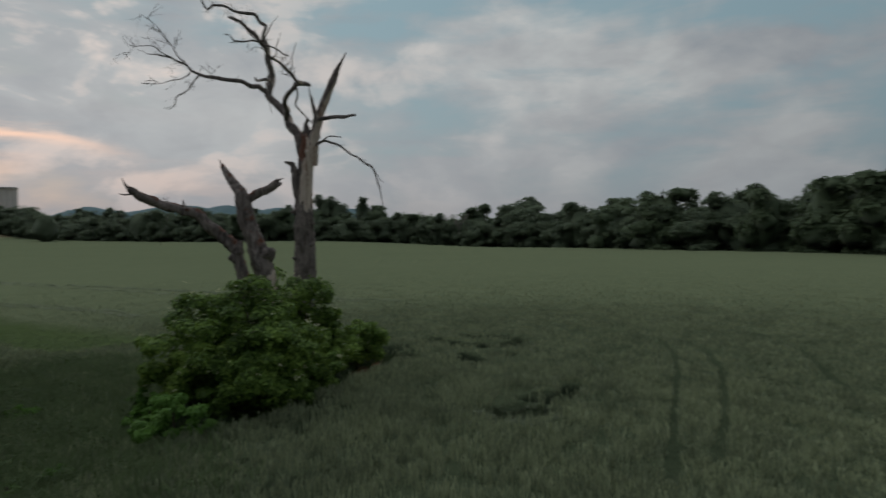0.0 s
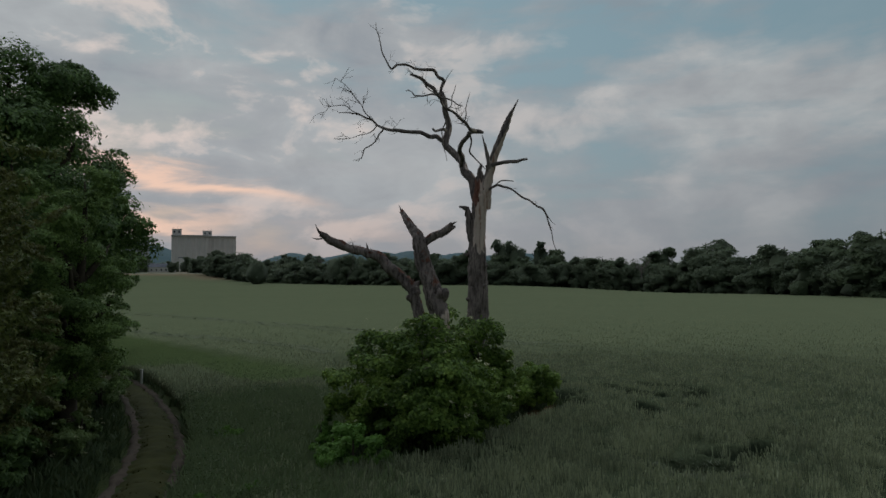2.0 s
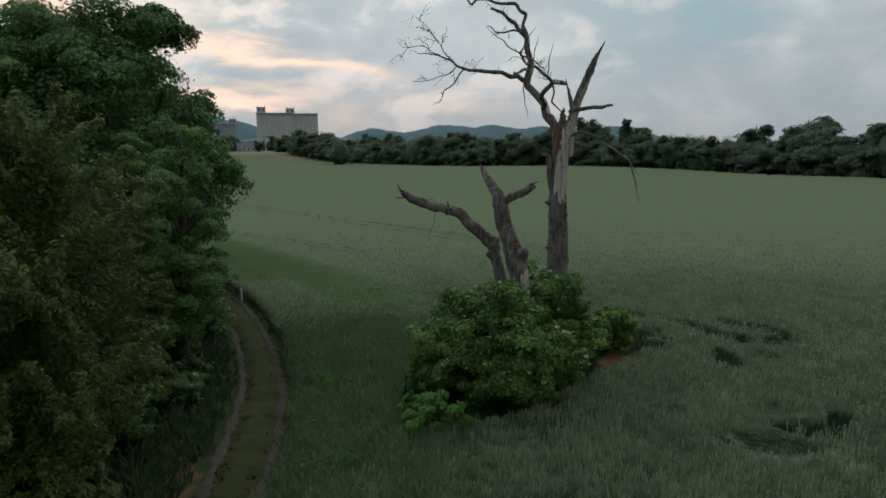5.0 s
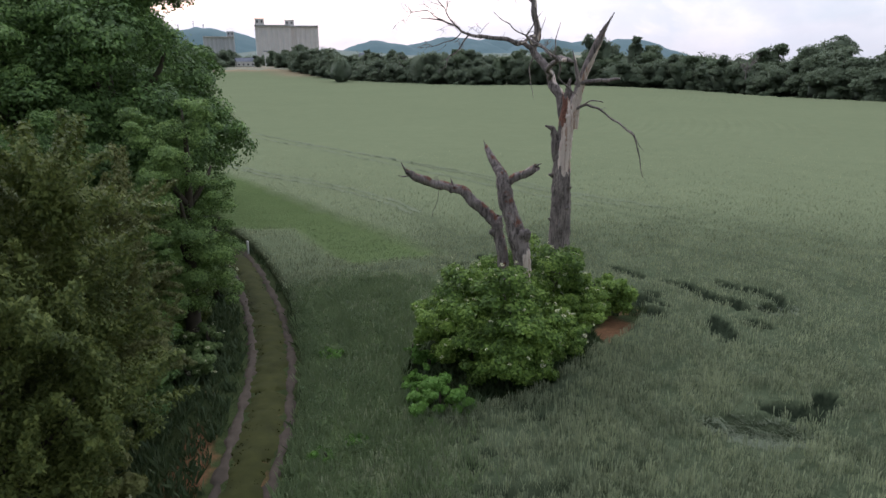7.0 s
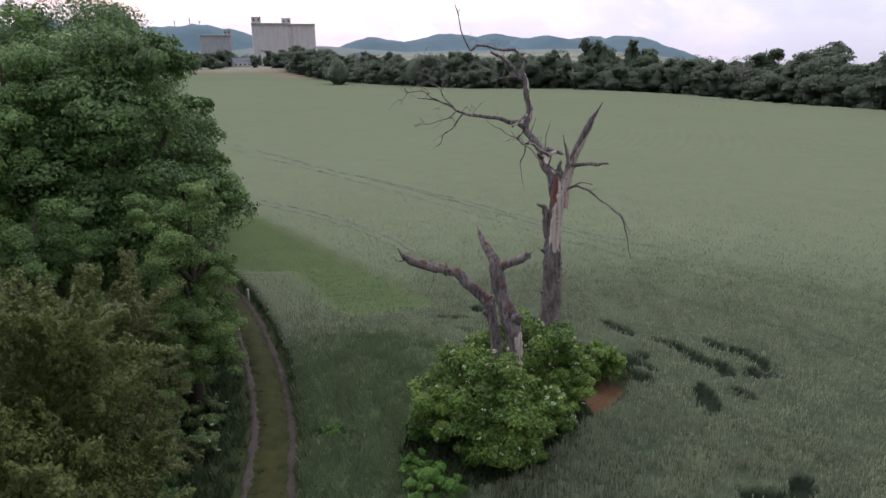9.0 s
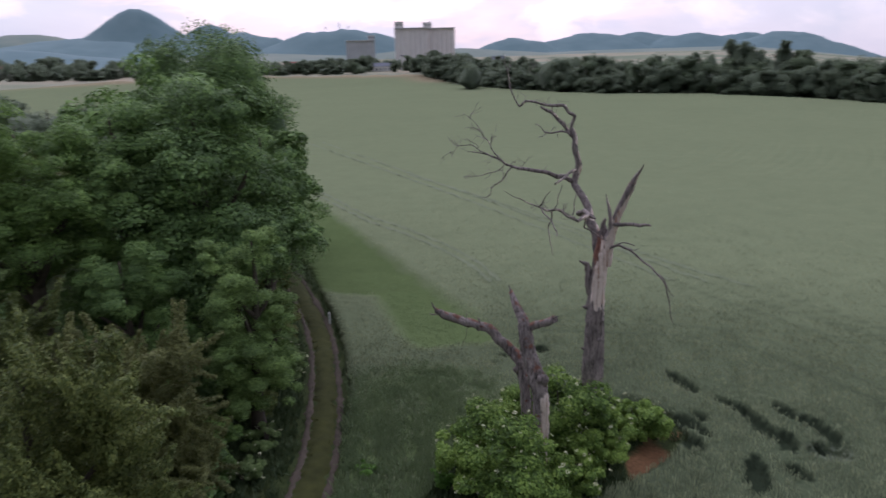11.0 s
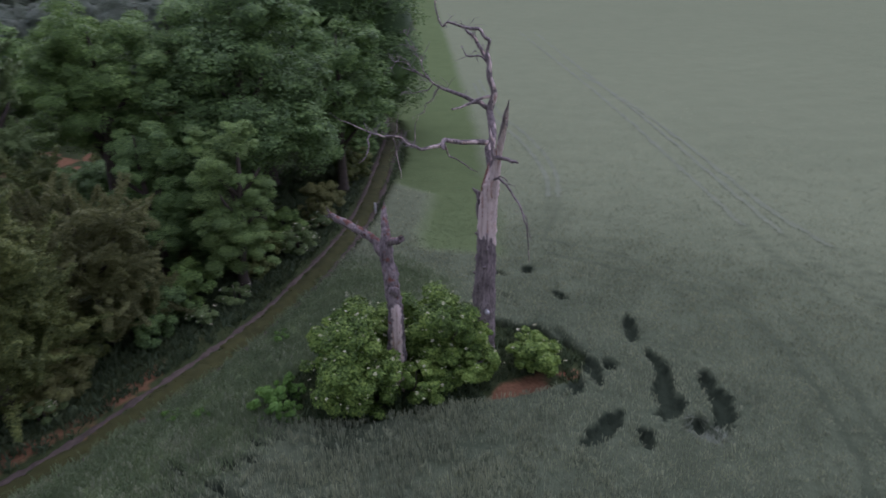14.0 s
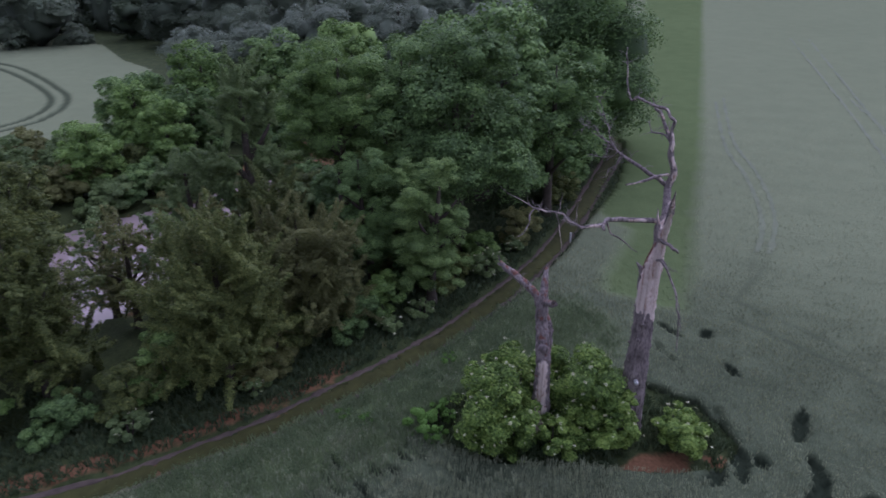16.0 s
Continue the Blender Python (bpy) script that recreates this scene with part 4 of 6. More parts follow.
def limb(name, points, parent, seed, mat=BARK_DEAD, sides=12, steps=6, rough=0.10, jagged=0.0, bare=None, label="", oval=1.0, red=None):
    """One limb as a mesh of its own; points are world (x, y, z, radius)."""
    if points[0][3] < 0.22:
        rng, bent = np.random.default_rng(seed + 900), [points[0]]
        for p, q in zip(points, points[1:]):
            span = math.dist(p[:3], q[:3])
            mid = [(a + b) / 2 for a, b in zip(p, q)]
            bent += [tuple(c + rng.normal(0, 0.06 * span) for c in mid[:3]) + (mid[3] * rng.uniform(0.92, 1.12),), q]
        points, steps = bent, max(3, steps // 2)
    v, f = tube(points, sides, steps, rough, seed, jagged)
    base = np.array(parent.location)
    c = spline(points, steps)[:, :3]
    near = np.argmin(((v[:, None, :] - c[None]) ** 2).sum(2), 1)
    face = v - c[near]
    v = v + face * np.array([0, oval - 1, 0])
    me = raw_mesh(name, v - base, f, mat, True)
    face /= np.linalg.norm(face, axis=1)[:, None] + 1e-9
    val = np.zeros(len(v)) if bare is None else bare(v, face)
    set_attribute(me, "bare", val)
    set_attribute(me, "torn", np.zeros(len(v)) if red is None else red(v, face))
    return part(name, me, parent, label)


def fine_twigs(points, rng, count, length, spread_up=0.4, r=0.012):
    """Thin crooked side twigs growing from a limb's line, forking once or twice."""
    c = spline(points, 6)[:, :3]
    got = []
    for _ in range(count):
        i = rng.integers(int(len(c) * 0.25), len(c))
        p = c[i].copy()
        d = rng.normal(0, 1, 3)
        d[2] = abs(d[2]) * spread_up + rng.normal(0, 0.25)
        along = c[min(i + 1, len(c) - 1)] - c[max(i - 1, 0)]
        d = d / np.linalg.norm(d) + 0.7 * along / (np.linalg.norm(along) + 1e-9)
        d /= np.linalg.norm(d)
        ln = length * rng.uniform(0.45, 1.2)
        pts = [p]
        for k in range(4):
            d = d + rng.normal(0, 0.33, 3)
            d /= np.linalg.norm(d)
            pts.append(pts[-1] + d * ln / 4)
        rr = r * rng.uniform(0.7, 1.4)
        got.append(tube([(*q, rr * (1 - 0.2 * k)) for k, q in enumerate(pts)], 4, 2))
        for _ in range(rng.integers(1, 4)):
            j = rng.integers(1, 4)
            e = d + rng.normal(0, 0.8, 3)
            e /= np.linalg.norm(e)
            q0 = pts[j]
            q1 = q0 + e * ln * 0.25 + rng.normal(0, 0.03, 3)
            q2 = q1 + (e + rng.normal(0, 0.4, 3)) * ln * 0.2
            got.append(tube([(*q0, rr * 0.6), (*q1, rr * 0.5), (*q2, rr * 0.3)], 4, 2))
    return join(got)


def build_tall_dead_tree():
    tree = thing("dead_tree", -5.75, 28.7, 0, "tall dead tree with peeling bark and bare broken limbs", "dead tree")

    def wood(v, n):
        foot = 7.15 - 1.0 * np.clip(n[:, 1], 0, 1) - 0.3 * np.clip(n[:, 0], 0, 1) + 0.2 * np.sin(7 * n[:, 0] + 5 * n[:, 1])
        return 0.1 + 0.8 * smoothstep(foot - 0.3, foot + 0.3, v[:, 2]) * smoothstep(-0.5, -0.25, n[:, 0])

    def torn(v, n):
        return 0.9 * smoothstep(8.7, 9.3, v[:, 2]) * smoothstep(0.35, -0.1, n[:, 0]) + 0.35 * smoothstep(7.6, 7.1, v[:, 2]) * smoothstep(6.5, 6.9, v[:, 2])

    def stem(v, n):
        return np.clip(0.42 + 0.45 * n[:, 0] - 0.1 * n[:, 1] - 0.16 * (v[:, 2] - 11.0), 0, 1)

    def upper(v, n):
        return np.clip(0.2 + 0.34 * n[:, 0], 0, 1)

    limb("trunk", [(-5.85, 28.75, -0.2, 0.62), (-5.8, 28.7, 0.8, 0.5), (-5.78, 28.7, 2.4, 0.45), (-5.78, 28.7, 3.95, 0.43), (-5.74, 28.7, 5.76, 0.385), (-5.74, 28.7, 7.45, 0.36), (-5.64, 28.7, 8.66, 0.32), (-5.58, 28.75, 9.4, 0.31), (-5.6, 28.85, 9.95, 0.22)], tree, 1, sides=26, steps=11, rough=0.11, jagged=0.35, bare=wood, red=torn, label="grey furrowed trunk with a pale barkless side", oval=1.25)
    limb("split_stem", [(-5.45, 28.75, 8.9, 0.26), (-5.34, 28.75, 9.8, 0.23), (-5.1, 28.7, 10.7, 0.17), (-4.66, 28.55, 11.8, 0.145), (-4.42, 28.45, 12.3, 0.14), (-4.22, 28.35, 12.72, 0.1), (-3.92, 28.2, 13.2, 0.02)], tree, 2, rough=0.2, jagged=0.3, bare=stem, red=lambda v, n: 0.8 * smoothstep(10.2, 9.4, v[:, 2]) * smoothstep(0.2, -0.3, n[:, 0]) + 0.5 * smoothstep(12.0, 12.5, v[:, 2]), label="pale splintered upright stem")
    limb("leader", [(-5.8, 28.9, 9.3, 0.2), (-6.0, 29.1, 10.2, 0.2), (-6.56, 29.6, 11.12, 0.17), (-7.46, 30.1, 12.11, 0.165), (-7.31, 30.1, 13.15, 0.135), (-7.44, 30.0, 14.05, 0.11), (-7.62, 30.0, 14.5, 0.1)], tree, 3, rough=0.10, bare=upper)
    top = [(-7.62, 30.0, 14.4, 0.075), (-7.48, 30.0, 15.05, 0.08), (-7.88, 29.8, 15.48, 0.075), (-8.68, 29.5, 15.53, 0.055), (-9.45, 29.2, 15.69, 0.05), (-9.72, 29.1, 15.5, 0.04), (-10.11, 29.0, 16.29, 0.03), (-10.25, 29.0, 17.0, 0.02), (-10.4, 29.0, 17.7, 0.01)]
    limb("top_limb", top, tree, 4, sides=8, rough=0.12, bare=upper)
    second = [(-7.44, 29.98, 14.05, 0.09), (-7.95, 29.9, 14.68, 0.085), (-8.48, 29.9, 15.16, 0.07), (-8.99, 29.85, 15.4, 0.045)]
    limb("short_limb", second, tree, 5, sides=8, rough=0.12, jagged=0.1, bare=upper)
    hook = [(-7.55, 29.9, 14.2, 0.045), (-8.0, 29.8, 14.38, 0.04), (-8.45, 29.7, 14.3, 0.035), (-8.78, 29.7, 14.35, 0.03), (-9.13, 29.7, 14.66, 0.012)]
    limb("crooked_limb", hook, tree, 6, sides=6, rough=0.1, bare=upper)
    left = [(-7.4, 30.1, 12.15, 0.11), (-7.81, 29.8, 12.41, 0.10), (-8.44, 29.5, 12.57, 0.085), (-9.59, 29.3, 12.71, 0.075), (-10.09, 29.2, 12.8, 0.06), (-10.53, 28.9, 13.12, 0.045), (-11.09, 28.6, 13.37, 0.032), (-11.97, 28.4, 13.47, 0.012)]
    limb("long_limb", left, tree, 7, sides=8, rough=0.12, bare=upper)
    kids = [[(-10.53, 28.9, 13.12, 0.03), (-11.07, 28.8, 13.91, 0.022), (-11.48, 28.7, 14.47, 0.016), (-12.23, 28.6, 15.14, 0.008)],
            [(-11.0, 28.65, 13.37, 0.025), (-11.68, 28.4, 13.78, 0.018), (-12.37, 28.2, 13.7, 0.012), (-12.71, 28.1, 13.2, 0.007)],
            [(-10.09, 29.2, 12.8, 0.04), (-10.51, 29.1, 12.2, 0.032), (-10.97, 29.0, 11.89, 0.026), (-11.11, 28.95, 11.43, 0.02)],
            [(-10.35, 29.0, 12.92, 0.026), (-10.84, 28.9, 12.54, 0.02), (-11.39, 28.7, 12.37, 0.015), (-12.0, 28.6, 12.3, 0.008)]]
    for k, pts in enumerate(kids):
        limb("branchlet", pts, tree, 30 + k, sides=6, steps=4, rough=0.1, bare=upper)
    # the limb that reaches out towards the track side
    reach = [(-6.54, 29.3, 10.92, 0.11), (-6.25, 27.7, 11.25, 0.095), (-5.65, 26.6, 11.62, 0.085), (-5.2, 25.95, 11.64, 0.085), (-5.29, 25.1, 11.58, 0.06), (-5.52, 24.6, 11.85, 0.052), (-5.92, 24.1, 12.12, 0.046), (-5.98, 23.6, 12.25, 0.04), (-6.0, 23.2, 12.4, 0.032)]
    limb("forward_limb", reach, tree, 8, sides=8, rough=0.12, bare=upper)
    offshoots = [[(-5.2, 25.95, 11.63, 0.09), (-5.02, 25.9, 11.6, 0.085), (-4.88, 25.9, 11.55, 0.04)], [(-5.4, 24.8, 11.75, 0.026), (-5.35, 24.85, 12.3, 0.02), (-5.2, 24.95, 12.9, 0.008)],
                 [(-5.9, 24.2, 12.1, 0.024), (-5.75, 24.3, 12.6, 0.018), (-5.6, 24.3, 13.05, 0.007)], [(-6.0, 23.35, 12.35, 0.03), (-5.4, 22.9, 12.05, 0.025), (-5.0, 22.5, 11.75, 0.018), (-4.9, 22.2, 11.65, 0.008)],
                 [(-6.0, 23.2, 12.4, 0.028), (-5.7, 22.95, 12.7, 0.02), (-5.5, 22.8, 12.95, 0.012), (-5.35, 22.75, 13.1, 0.006)], [(-6.0, 23.2, 12.4, 0.026), (-6.4, 22.6, 12.75, 0.018), (-6.8, 22.1, 13.1, 0.007)],
                 [(-5.95, 24.2, 12.1, 0.03), (-6.2, 24.5, 11.4, 0.024), (-6.15, 24.6, 10.75, 0.016), (-6.05, 24.6, 10.3, 0.008)], [(-5.5, 26.3, 11.6, 0.04), (-5.6, 26.6, 11.0, 0.034), (-5.3, 27.2, 10.6, 0.026), (-5.0, 27.6, 10.3, 0.012)]]
    for k, pts in enumerate(offshoots):
        limb("branchlet", pts, tree, 80 + k, sides=6, steps=4, rough=0.1, bare=upper)
    limb("short_limb", [(-7.4, 30.0, 12.7, 0.07), (-7.45, 29.0, 12.5, 0.06), (-7.5, 28.1, 12.36, 0.04)], tree, 18, sides=8, rough=0.15, jagged=0.1, bare=upper)
    limb("short_limb", [(-5.3, 28.7, 10.7, 0.085), (-4.56, 28.5, 10.82, 0.075), (-3.95, 28.5, 10.83, 0.07), (-3.57, 28.45, 10.9, 0.045)], tree, 11, sides=8, rough=0.14, jagged=0.12, bare=upper)
    limb("bark_flange", [(-5.98, 28.6, 6.6, 0.08), (-5.98, 28.55, 7.7, 0.14), (-6.02, 28.52, 8.5, 0.15), (-6.14, 28.5, 8.9, 0.12), (-6.4, 28.46, 9.0, 0.04)], tree, 12, sides=10, rough=0.2, jagged=0.08)
    limb("bark_slab", [(-5.8, 28.9, 9.2, 0.17), (-5.72, 28.95, 10.0, 0.17), (-5.64, 29.0, 10.5, 0.13), (-5.6, 29.0, 10.8, 0.05)], tree, 19, sides=8, rough=0.2, jagged=0.15)
    limb("bark_sliver", [(-5.41, 28.52, 5.7, 0.04), (-5.38, 28.46, 6.5, 0.075), (-5.38, 28.47, 7.2, 0.03)], tree, 20, sides=6, rough=0.2, jagged=0.1)
    droop = [(-5.35, 28.7, 9.65, 0.06), (-4.83, 28.6, 9.88, 0.055), (-4.35, 28.6, 9.74, 0.045), (-3.75, 28.6, 9.3, 0.04), (-3.16, 28.5, 8.91, 0.035), (-2.73, 28.4, 8.41, 0.028), (-2.55, 28.35, 7.8, 0.022), (-2.36, 28.3, 7.0, 0.012)]
    limb("drooping_limb", droop, tree, 13, sides=6, rough=0.15, bare=upper)
    limb("branchlet", [(-3.16, 28.5, 8.91, 0.02), (-2.85, 28.45, 8.75, 0.018), (-2.6, 28.4, 8.3, 0.014), (-2.4, 28.35, 8.1, 0.01)], tree, 14, sides=6, rough=0.1)
    limb("branchlet", [(-4.95, 28.6, 9.85, 0.03), (-4.6, 28.5, 10.05, 0.028), (-4.15, 28.45, 10.0, 0.02)], tree, 15, sides=6, rough=0.15, jagged=0.06)
    limb("side_splinter", [(-5.18, 28.6, 10.6, 0.1), (-5.28, 28.52, 11.4, 0.07), (-5.36, 28.48, 11.75, 0.04), (-5.42, 28.45, 12.05, 0.01)], tree, 16, sides=6, rough=0.2, bare=upper)
    for k, (z, a) in enumerate(((5.55, 0.6), (6.4, 0.3), (5.0, 2.6), (6.9, 3.3))):
        x, y = -5.76 + 0.34 * math.cos(a), 28.7 - 0.34 * abs(math.sin(a)) - 0.05
        limb("knot", [(x, y, z, 0.09), (x + 0.1 * math.cos(a), y - 0.08, z + 0.05, 0.07), (x + 0.18 * math.cos(a), y - 0.12, z + 0.08, 0.03)], tree, 50 + k, sides=8, steps=3, rough=0.2)
    bracket = [(-5.42, 28.55, 3.3, 0.1), (-5.24, 28.5, 3.33, 0.11), (-5.12, 28.46, 3.36, 0.05)]
    limb("bracket_fungus", bracket, tree, 57, PARAPET, 10, 4, 0.12, label="pale bracket fungus on the bark")
    base = np.array(tree.location)
    for k, (pts, n, ln) in enumerate(((top, 8, 0.8), (second, 8, 0.8), (hook, 6, 0.6), (left, 12, 0.8), (kids[0], 12, 0.9), (kids[1], 10, 0.7), (kids[2], 6, 0.6), (kids[3], 8, 0.6), (reach[3:], 20, 0.6), (droop, 5, 0.5))):
        v, f = fine_twigs(pts, np.random.default_rng(60 + k), n, ln, 0.4, 0.013)
        part("twigs", raw_mesh("twigs", v - base, f, TWIG), tree, "thin leafless grey twigs")["kind"] = "stuff"


def build_broken_tree():
    tree = thing("broken_dead_tree", -6.6, 24.1, 0, "short broken dead tree with two crooked bare limbs", "dead tree")

    def wood(v, n):
        return np.clip(-0.1 + 0.6 * n[:, 0] - 0.3 * n[:, 1], 0, 1) * smoothstep(5.4, 4.4, v[:, 2]) * 1.2

    def gash(v, n):
        return 0.3 + 0.35 * np.clip(n[:, 2], 0, 1)

    def redwood(v, n):
        return np.clip(0.2 * n[:, 2] + 0.08, 0, 1)

    limb("trunk", [(-6.5, 24.3, -0.2, 0.5), (-6.4, 24.28, 1.5, 0.42), (-6.27, 24.25, 3.2, 0.36), (-6.27, 24.25, 4.4, 0.33), (-6.47, 24.25, 5.2, 0.34), (-6.68, 24.27, 5.9, 0.29), (-6.92, 24.3, 6.5, 0.27), (-7.05, 24.36, 7.15, 0.255), (-7.15, 24.42, 7.5, 0.2), (-7.35, 24.52, 7.75, 0.165), (-7.56, 24.6, 8.03, 0.145), (-7.85, 24.76, 8.45, 0.085)], tree, 3, sides=18, steps=7, rough=0.14, jagged=0.15, bare=wood, red=gash, label="crooked dark trunk with a pale wound at its foot")
    limb("stem", [(-6.9, 24.5, 2.4, 0.22), (-7.22, 24.75, 4.6, 0.215), (-7.38, 24.8, 5.18, 0.215), (-7.4, 24.82, 5.5, 0.22), (-7.34, 24.84, 5.78, 0.12)], tree, 4, sides=14, rough=0.18, jagged=0.12, bare=redwood, red=gash)
    limb("side_limb", [(-7.05, 24.35, 7.1, 0.15), (-6.48, 24.4, 7.5, 0.145), (-5.85, 24.38, 7.82, 0.13)], tree, 5, sides=10, rough=0.16, jagged=0.12, bare=redwood, red=gash)
    limb("long_limb", [(-7.4, 24.84, 5.3, 0.2), (-7.74, 24.86, 5.78, 0.22), (-8.16, 24.83, 6.14, 0.205), (-8.54, 24.74, 6.5, 0.2), (-8.92, 24.56, 6.84, 0.185), (-9.35, 24.36, 6.98, 0.165), (-9.8, 24.1, 7.11, 0.155), (-10.35, 23.65, 7.4, 0.14), (-10.6, 23.45, 7.62, 0.09)], tree, 6, sides=14, rough=0.17, jagged=0.1, bare=redwood, red=gash)
    limb("burr", [(-6.36, 24.22, 5.1, 0.25), (-6.1, 24.12, 5.38, 0.22), (-5.96, 24.07, 5.5, 0.1)], tree, 7, sides=10, steps=4, rough=0.22)
    limb("burr", [(-7.44, 24.75, 5.2, 0.16), (-7.6, 24.68, 5.22, 0.13), (-7.68, 24.64, 5.25, 0.05)], tree, 8, sides=10, steps=4, rough=0.22)
    for k, pts in enumerate(([(-10.5, 23.52, 7.52, 0.06), (-10.7, 23.42, 7.75, 0.035), (-10.78, 23.38, 7.95, 0.01)], [(-10.42, 23.58, 7.44, 0.05), (-10.72, 23.44, 7.42, 0.03), (-10.88, 23.38, 7.46, 0.01)], [(-7.77, 24.7, 8.36, 0.05), (-7.92, 24.8, 8.55, 0.03), (-8.0, 24.84, 8.72, 0.008)],
                             [(-5.92, 24.38, 7.82, 0.06), (-5.75, 24.38, 7.94, 0.03), (-5.66, 24.38, 7.98, 0.01)], [(-9.1, 24.48, 6.95, 0.05), (-9.14, 24.4, 7.16, 0.035), (-9.16, 24.36, 7.26, 0.012)], [(-7.05, 24.3, 6.6, 0.07), (-6.92, 24.14, 6.72, 0.05), (-6.86, 24.08, 6.78, 0.02)])):
        limb("splinter", pts, tree, 40 + k, sides=6, steps=4, rough=0.2, jagged=0.05, bare=redwood)
    base = np.array(tree.location)
    lp = [(-8.7, 24.68, 6.8, 0.02), (-9.3, 24.38, 7.1, 0.02), (-9.9, 24.0, 7.25, 0.02)]
    v, f = fine_twigs(lp, np.random.default_rng(8), 9, 0.4, 0.9, 0.008)
    part("twigs", raw_mesh("twigs", v - base, f, TWIG), tree, "thin dry twigs")["kind"] = "stuff"
    v, f = tube([(-9.6, 24.2, 6.95, 0.012), (-9.66, 24.2, 6.4, 0.01), (-9.85, 24.2, 6.0, 0.008), (-9.9, 24.2, 5.7, 0.005)], 4, 3)
    part("hanging_twig", raw_mesh("hanging_twig", v - base, f, TWIG), tree)


build_tall_dead_tree()
build_broken_tree()

# ---- elder bushes and shrubs ----


def flower_head():
    """A flat cream umbel: many tiny florets on a shallow dome."""
    rng = np.random.default_rng(2)
    n = 26
    a, r = rng.uniform(0, 6.28, n), 0.11 * np.sqrt(rng.random(n))
    c = np.stack([r * np.cos(a), r * np.sin(a), 0.03 - 1.6 * r ** 2], 1)
    v, f = leaves(c, np.tile((0, 0, 3.0), (n, 1)), 0.055, rng)
    return raw_mesh("flower_head", v, f, FLOWER)


UMBEL = flower_head()


def bush(name, x, y, lobes, leaf_mat, label, category, flowers=0, size=0.2, seed=0, group="", stems=5, density=1.0):
    """A shrub: woody stems, one crown a lobe (dx, dy, rx, ry, height, low), and flower heads set on the crowns."""
    rng = np.random.default_rng(seed)
    z = float(ground_height(x, y))
    b = thing(name, x, y, z, label, category, group)
    for i in range(stems):
        dx, dy, rx, ry, h, low = lobes[i % len(lobes)]
        a = rng.uniform(0, 6.28)
        pts = [(dx * 0.5 + 0.15 * math.cos(a), dy * 0.5 + 0.15 * math.sin(a), -0.1, 0.06), (dx * 0.8 + 0.3 * math.cos(a), dy * 0.8 + 0.3 * math.sin(a), h * 0.35, 0.045), (dx + rx * 0.4 * math.cos(a), dy + ry * 0.4 * math.sin(a), h * 0.78, 0.02)]
        v, f = tube(pts, 6, 4, 0.1, i)
        part("stem", raw_mesh("stem", v, f, BARK, True), b)
    spots = []
    for dx, dy, rx, ry, h, low in lobes:
        (v, f), c = clump_crown(rng, rx, ry, low, h, int(70 * density * rx * ry / 5 + 18), 230, size, 0.4, clump_r=0.19, low=-0.4, pointed=True)
        v = v + np.array([dx, dy, 0])
        part("foliage", raw_mesh("foliage", v, f, leaf_mat), b)
        c = c + np.array([dx, dy, 0])
        o = c - np.array([dx, dy, h * 0.35])
        o /= np.linalg.norm(o, axis=1)[:, None]
        spots += [(p + q * 0.2 * min(rx, h / 2)) for p, q in zip(c, o) if q[2] > -0.15]
    rng.shuffle(spots)
    for i in range(flowers):
        p = spots[i % len(spots)] + rng.normal(0, 0.13, 3)
        fl = part("flower_head", UMBEL, b)
        fl.matrix_basis = Matrix.LocRotScale(Vector(p), Euler((rng.normal(0, 0.35), rng.normal(0, 0.35), rng.uniform(0, 6))), Vector([rng.uniform(0.4, 0.9)] * 3))
    return b


bush("elder_bush", -6.3, 24.0, [(-0.1, -2.2, 2.1, 2.0, 4.2, 0.0), (1.0, -1.6, 1.6, 1.7, 3.2, 0.0), (-1.6, -0.4, 1.9, 1.8, 3.8, 0.0), (0.4, 2.8, 2.0, 2.0, 4.25, 0.0), (-1.3, 2.2, 1.8, 2.0, 4.2, 0.0), (-2.4, -1.2, 1.3, 1.7, 2.9, 0.0), (1.5, 0.8, 1.2, 1.5, 2.4, 0.0), (1.8, 3.3, 1.3, 1.3, 2.8, 0.0)],
     LEAF_ELDER, "wide dense elder bush in cream flower round the dead trees", "bush", 400, 0.135, 4, "elder bushes", 12)
bush("elder_bush", -3.95, 30.4, [(0, 0, 1.25, 1.3, 2.3, 0.05), (-0.9, 0.6, 0.9, 0.9, 1.7, 0.05)], LEAF_ELDER, "small round elder bush with cream flower heads", "bush", 40, 0.17, 9, "elder bushes", 4)
for k, (x, y, r, h) in enumerate(((-7.6, 18.7, 1.15, 1.8), (-8.7, 19.9, 0.6, 1.5), (-9.7, 15.0, 0.45, 0.9), (-9.9, 22.4, 0.6, 1.3), (-13.0, 21.3, 0.6, 1.0), (-9.1, 16.1, 0.4, 0.8))):
    bush("sapling", x, y, [(0, 0, r * 0.8, r * 0.75, h, 0.15), (-r * 0.6, r * 0.4, r * 0.55, r * 0.6, h * 0.66, 0.1), (r * 0.5, r * 0.55, r * 0.5, r * 0.5, h * 0.55, 0.1)], LEAF_SAPLING, "young bright green sapling growing in the wheat's edge", "sapling", 0, 0.1, 30 + k, "saplings", 3, 0.1)
